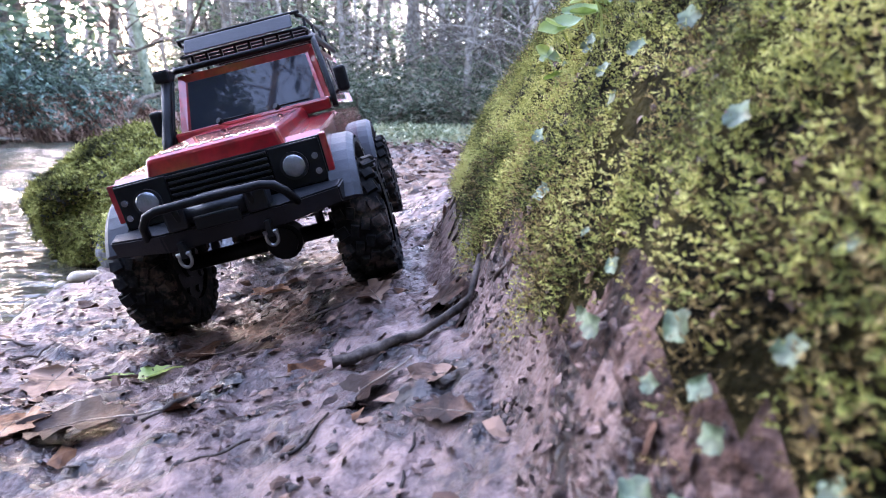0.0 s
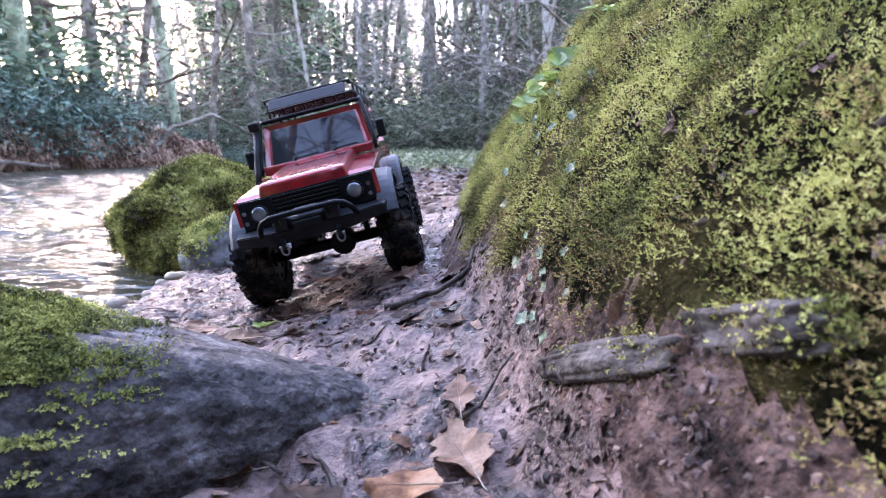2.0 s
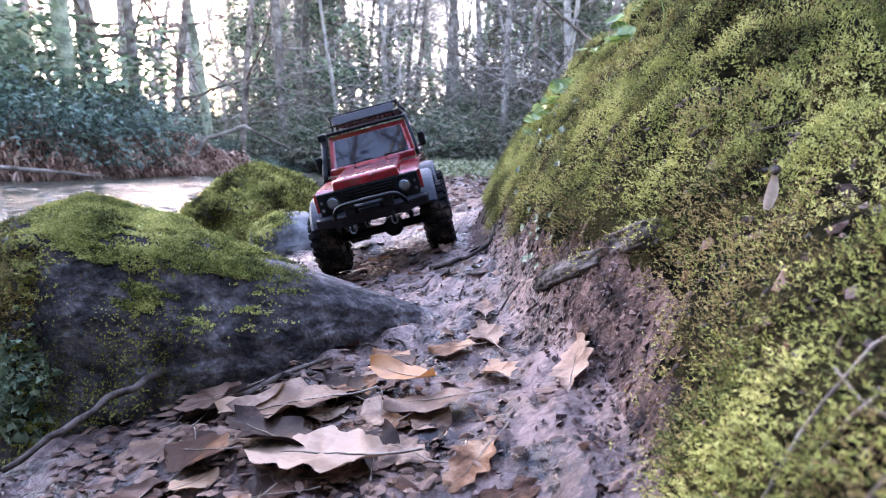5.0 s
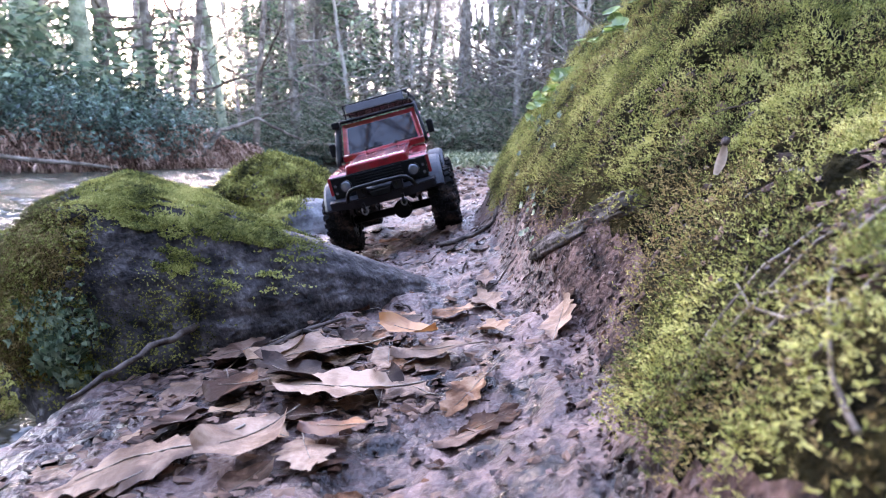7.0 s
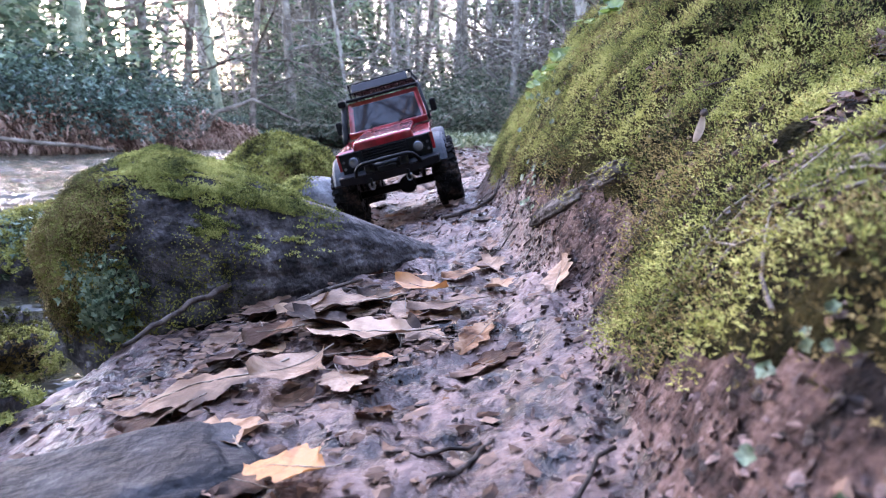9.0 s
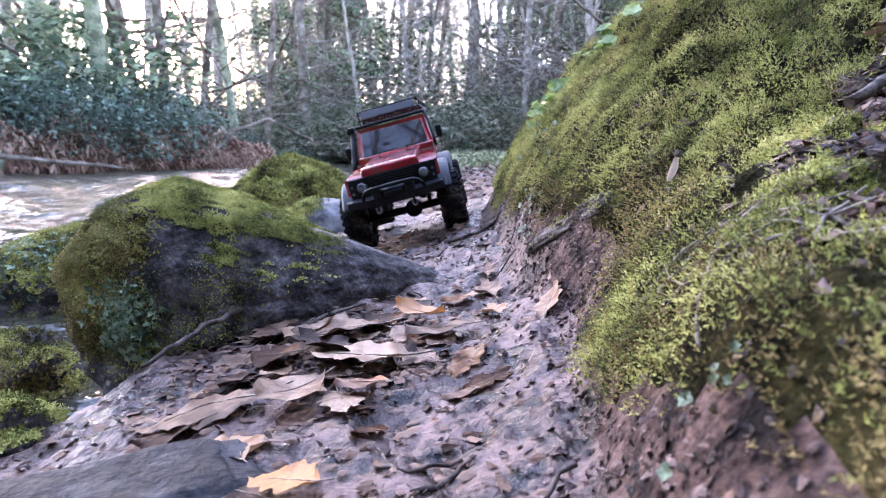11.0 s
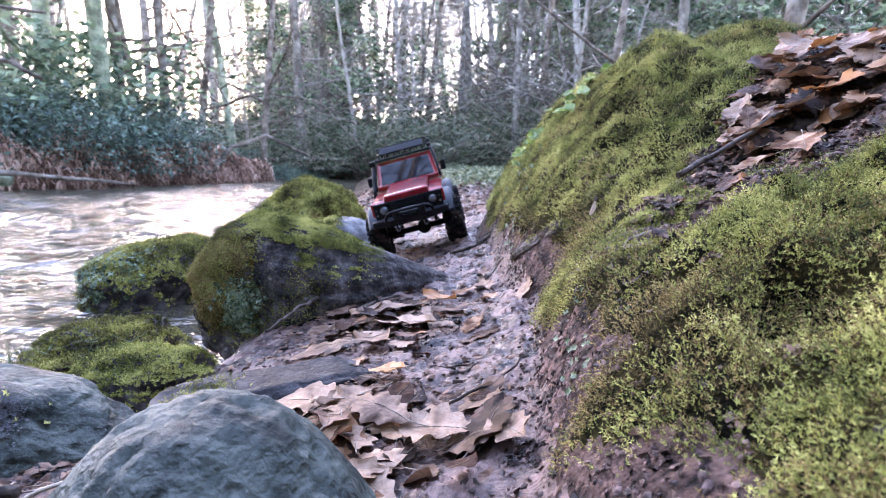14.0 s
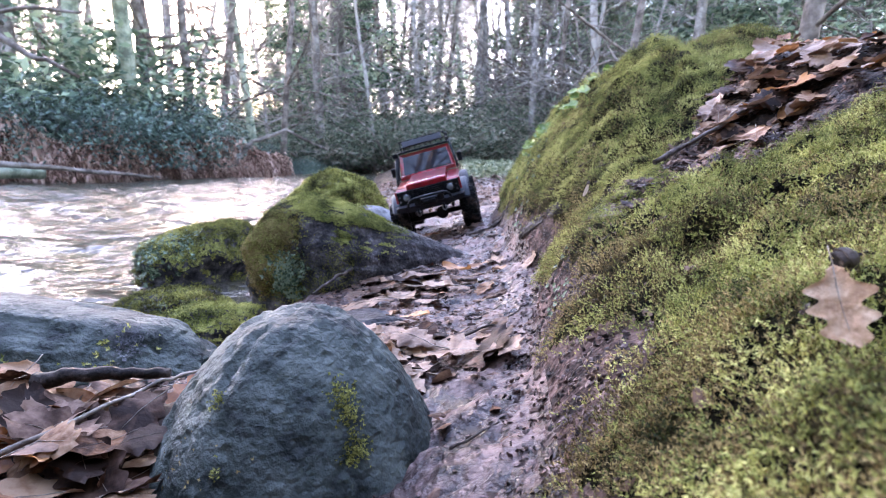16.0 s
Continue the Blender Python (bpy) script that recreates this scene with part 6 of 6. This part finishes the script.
stick("stick", "short dark stick among the leaves", [(px, py, ground_at(px, py) + 0.006) for px, py in ((-0.19, -0.03), (-0.155, 0.005), (-0.118, 0.045))], 0.003, TWIG, sub=3, wander=0.0012, seed=14)
stick("stick", "forked dark stick among the leaves", [(px, py, ground_at(px, py) + 0.005) for px, py in ((-0.15, 0.005), (-0.12, 0.018), (-0.095, 0.03))], 0.0028, TWIG, sub=3, wander=0.0012, seed=15)
stick("stick", "thin bent stick across the mud", [(-0.02, -0.43, 0.004), (0.03, -0.38, 0.01), (0.07, -0.33, 0.022)], 0.0017, TWIG, wander=0.002, seed=16)
for i in range(12):
    x, y, a, ln = rl.uniform(0.115, 0.19), rl.uniform(-0.37, -0.26), rl.uniform(-0.6, 2.2), rl.uniform(0.02, 0.04)
    pts = [(x + math.cos(a) * ln * k + 0.004 * k * k, y + math.sin(a) * ln * k) for k in (-1, -0.3, 0.4, 1)]
    stick("dry_stem", "thin pale dead stem lying over the mossy edge", [(px, py, ground_at(px, py) + 0.006) for px, py in pts], 0.0009, TWIG_PALE, "stem", sub=3, wander=0.0004, seed=40 + i)["group"] = "dry stems on the moss"
stick("stick", "thin dry twig lying on the moss", [(0.183, -0.02, ground_at(0.183, -0.02) + 0.009), (0.206, -0.047, ground_at(0.206, -0.047) + 0.009), (0.222, -0.068, ground_at(0.222, -0.068) + 0.009)], 0.0008, TWIG, wander=0.0006, seed=24)
stick("stick", "thin dark twig caught in the moss", [(0.165, -0.005, 0.19), (0.205, 0.008, 0.214), (0.235, 0.0, 0.24)], 0.0016, TWIG, wander=0.0015, seed=19)
stick("stick", "dark wet stick beside the boulders", [(-0.345, -0.625, 0.016), (-0.3, -0.607, 0.02), (-0.245, -0.59, 0.016)], 0.007, TWIG, wander=0.002, seed=20)
stick("stick", "thin pale stalk among brown leaves", [(-0.3, -0.72, 0.0), (-0.25, -0.6, 0.012), (-0.22, -0.54, 0.006)], 0.002, TWIG_PALE, wander=0.002, seed=21)
stick("log", "weathered log lying across the far end of the path", [(-0.4, 3.6, 0.03), (0.1, 3.55, 0.05), (0.8, 3.5, 0.08)], 0.035, BARK_DARK, "log", wander=0.01, seed=22)


def small_twig(i):
    y = rl.uniform(-0.95, 1.0)
    x = rl.uniform(near_shore(y) + 0.12, bank_foot(y) + 0.02)
    a, ln = rl.uniform(0, 6.283), rl.uniform(0.02, 0.06)
    pts = [(x + math.cos(a) * ln * k, y + math.sin(a) * ln * k) for k in (-0.5, 0.0, 0.5)]
    stick("twig", "small dark wet twig pressed into the mud", [(px, py, ground_at(px, py) + 0.002) for px, py in pts], rl.uniform(0.0008, 0.0018), TWIG, "twig", sub=3, wander=0.0015, seed=100 + i)["group"] = "twigs on the path"


for i in range(70):
    small_twig(i)

# pebbles of the shallows
rp = random.Random(5)
peb = []
for k in range(3):
    bm = bmesh.new()
    bmesh.ops.create_icosphere(bm, subdivisions=2, radius=1)
    for v in bm.verts:
        v.co *= 1 + 0.2 * noise.noise(v.co * 1.3 + Vector((k * 9, 0, 0)))
        v.co = Vector((v.co.x, v.co.y * 0.8, v.co.z * 0.55))
    for f in bm.faces:
        f.smooth = True
    me = bpy.data.meshes.new("pebble_shape")
    bm.to_mesh(me)
    bm.free()
    me.materials.append(PEBBLE)
    peb.append(me)
for i in range(240):
    y = rp.uniform(0.1, 2.4)
    x = float(near_shore(np.array([y]))[0]) - rp.uniform(-0.04, 0.45) + 0.02
    s_ = rp.uniform(0.007, 0.022)
    ob = new("pebble", rp.choice(peb))
    ob.matrix_world = pose(x, y, max(ground_at(x, y), WATER_Z - 0.03) + s_ * 0.15, rp.uniform(-15, 15), rp.uniform(-15, 15), rp.uniform(0, 360)) @ Matrix.Diagonal((s_, s_, s_, 1))
    tagged(ob, "smooth brown wet pebble at the water's edge", "pebble", "pebbles in the shallows")

# crumbs and scraps of leaf on the path
def path_points(n, seed):
    rg_ = np.random.default_rng(seed)
    yy = rg_.uniform(-1.0, 1.3, n)
    xx = near_shore(yy) + 0.05 + rg_.random(n) * (bank_foot(yy) + 0.07 - near_shore(yy))
    d = 0.004
    gx_ = (height(xx + d, yy) - height(xx - d, yy)) / (2 * d)
    gy_ = (height(xx, yy + d) - height(xx, yy - d)) / (2 * d)
    N_ = np.stack([-gx_, -gy_, np.ones(n)], 1)
    N_ /= np.linalg.norm(N_, axis=1)[:, None]
    return np.stack([xx, yy, height(xx, yy) + crumbs(xx, yy) + 0.0012], 1), N_


P, N = path_points(9000, 51)
tagged(flakes("mud_crumbs", P, N, 0.0065, MUD_CLOD, 52, 0.4), "scattered dark crumbs of soil and bark on the mud", "debris")
x, y, z, N, area, rng = bank_points(60000, 0.03, 0.3, -1.0, 0.5, 71)
k = (x > bank_foot(y) - 0.02) & (z < 0.14) & (rng.random(len(x)) < np.minimum(area / 4, 1) * 0.8) & (moss_amount(x, y, z, True) < 0.25)
P = np.stack([x, y, z + 0.001], 1)[k]
tagged(flakes("bank_crumbs", P, N[k], 0.005, MUD_CLOD, 72, 0.6, 0.8), "crumbling brown earth clods on the cut face of the bank", "debris")
P, N = path_points(750, 53)
tagged(flakes("leaf_scraps", P, N, 0.0125, LEAF_DARK, 54, 0.12), "flattened scraps of wet brown leaf on the mud", "debris")
rg = np.random.default_rng(61)
n = 2600
blob = rg.integers(0, 3, n)
xx = np.choose(blob, [-0.13, -0.12, -0.33]) + rg.normal(size=n) * np.choose(blob, [0.085, 0.07, 0.07])
yy = np.choose(blob, [-0.08, -0.38, -0.58]) + rg.normal(size=n) * np.choose(blob, [0.075, 0.05, 0.07])
k = (xx < 0.04) & (xx > near_shore(yy) + 0.08)
xx, yy = xx[k], yy[k]
P = np.stack([xx, yy, height(xx, yy) + crumbs(xx, yy) + 0.002], 1)
tagged(flakes("leaf_mush", P, np.tile(np.array([[0, 0, 1.0]]), (len(P), 1)), 0.0115, LEAF_DARK, 62, 0.18, 0.6), "rotting dark brown leaf pieces matted on the mud", "leaf litter")
P, N = path_points(220, 55)
tagged(flakes("pale_leaf_scraps", P, N, 0.016, LEAF_BROWN, 56, 0.2), "pale curled scraps of dry leaf on the mud", "debris")
rg = np.random.default_rng(57)
n = 60000
xx, yy = rg.uniform(0.12, 0.95, n), rg.uniform(-0.45, 0.5, n)
k = (litter_mask(xx, yy) > 0.3) & (rg.random(n) < np.where(xx < 0.45, 1, 0.35))
xx, yy = xx[k], yy[k]
P = np.stack([xx, yy, height(xx, yy) + crumbs(xx, yy) + 0.002], 1)
N = np.tile(np.array([[-0.3, -0.15, 0.94]]), (len(P), 1))
tagged(flakes("leaf_litter", P, N, 0.011, LEAF_DARK, 58, 0.3, 0.45), "broken dark leaf litter on the bare slope", "leaf litter")
n = 5000
yy = rg.uniform(1.2, 5.0, n)
xx = near_shore(yy) + 0.1 + rg.random(n) * (1.2 + 0.25 * yy)
P = np.stack([xx, yy, height(xx, yy) + 0.004], 1)
N = np.tile(np.array([[0, 0, 1.0]]), (n, 1))
tagged(flakes("far_leaf_scraps", P, N, 0.05, LEAF_DARK, 59, 0.2), "brown leaves strewn over the path beyond", "leaf litter")
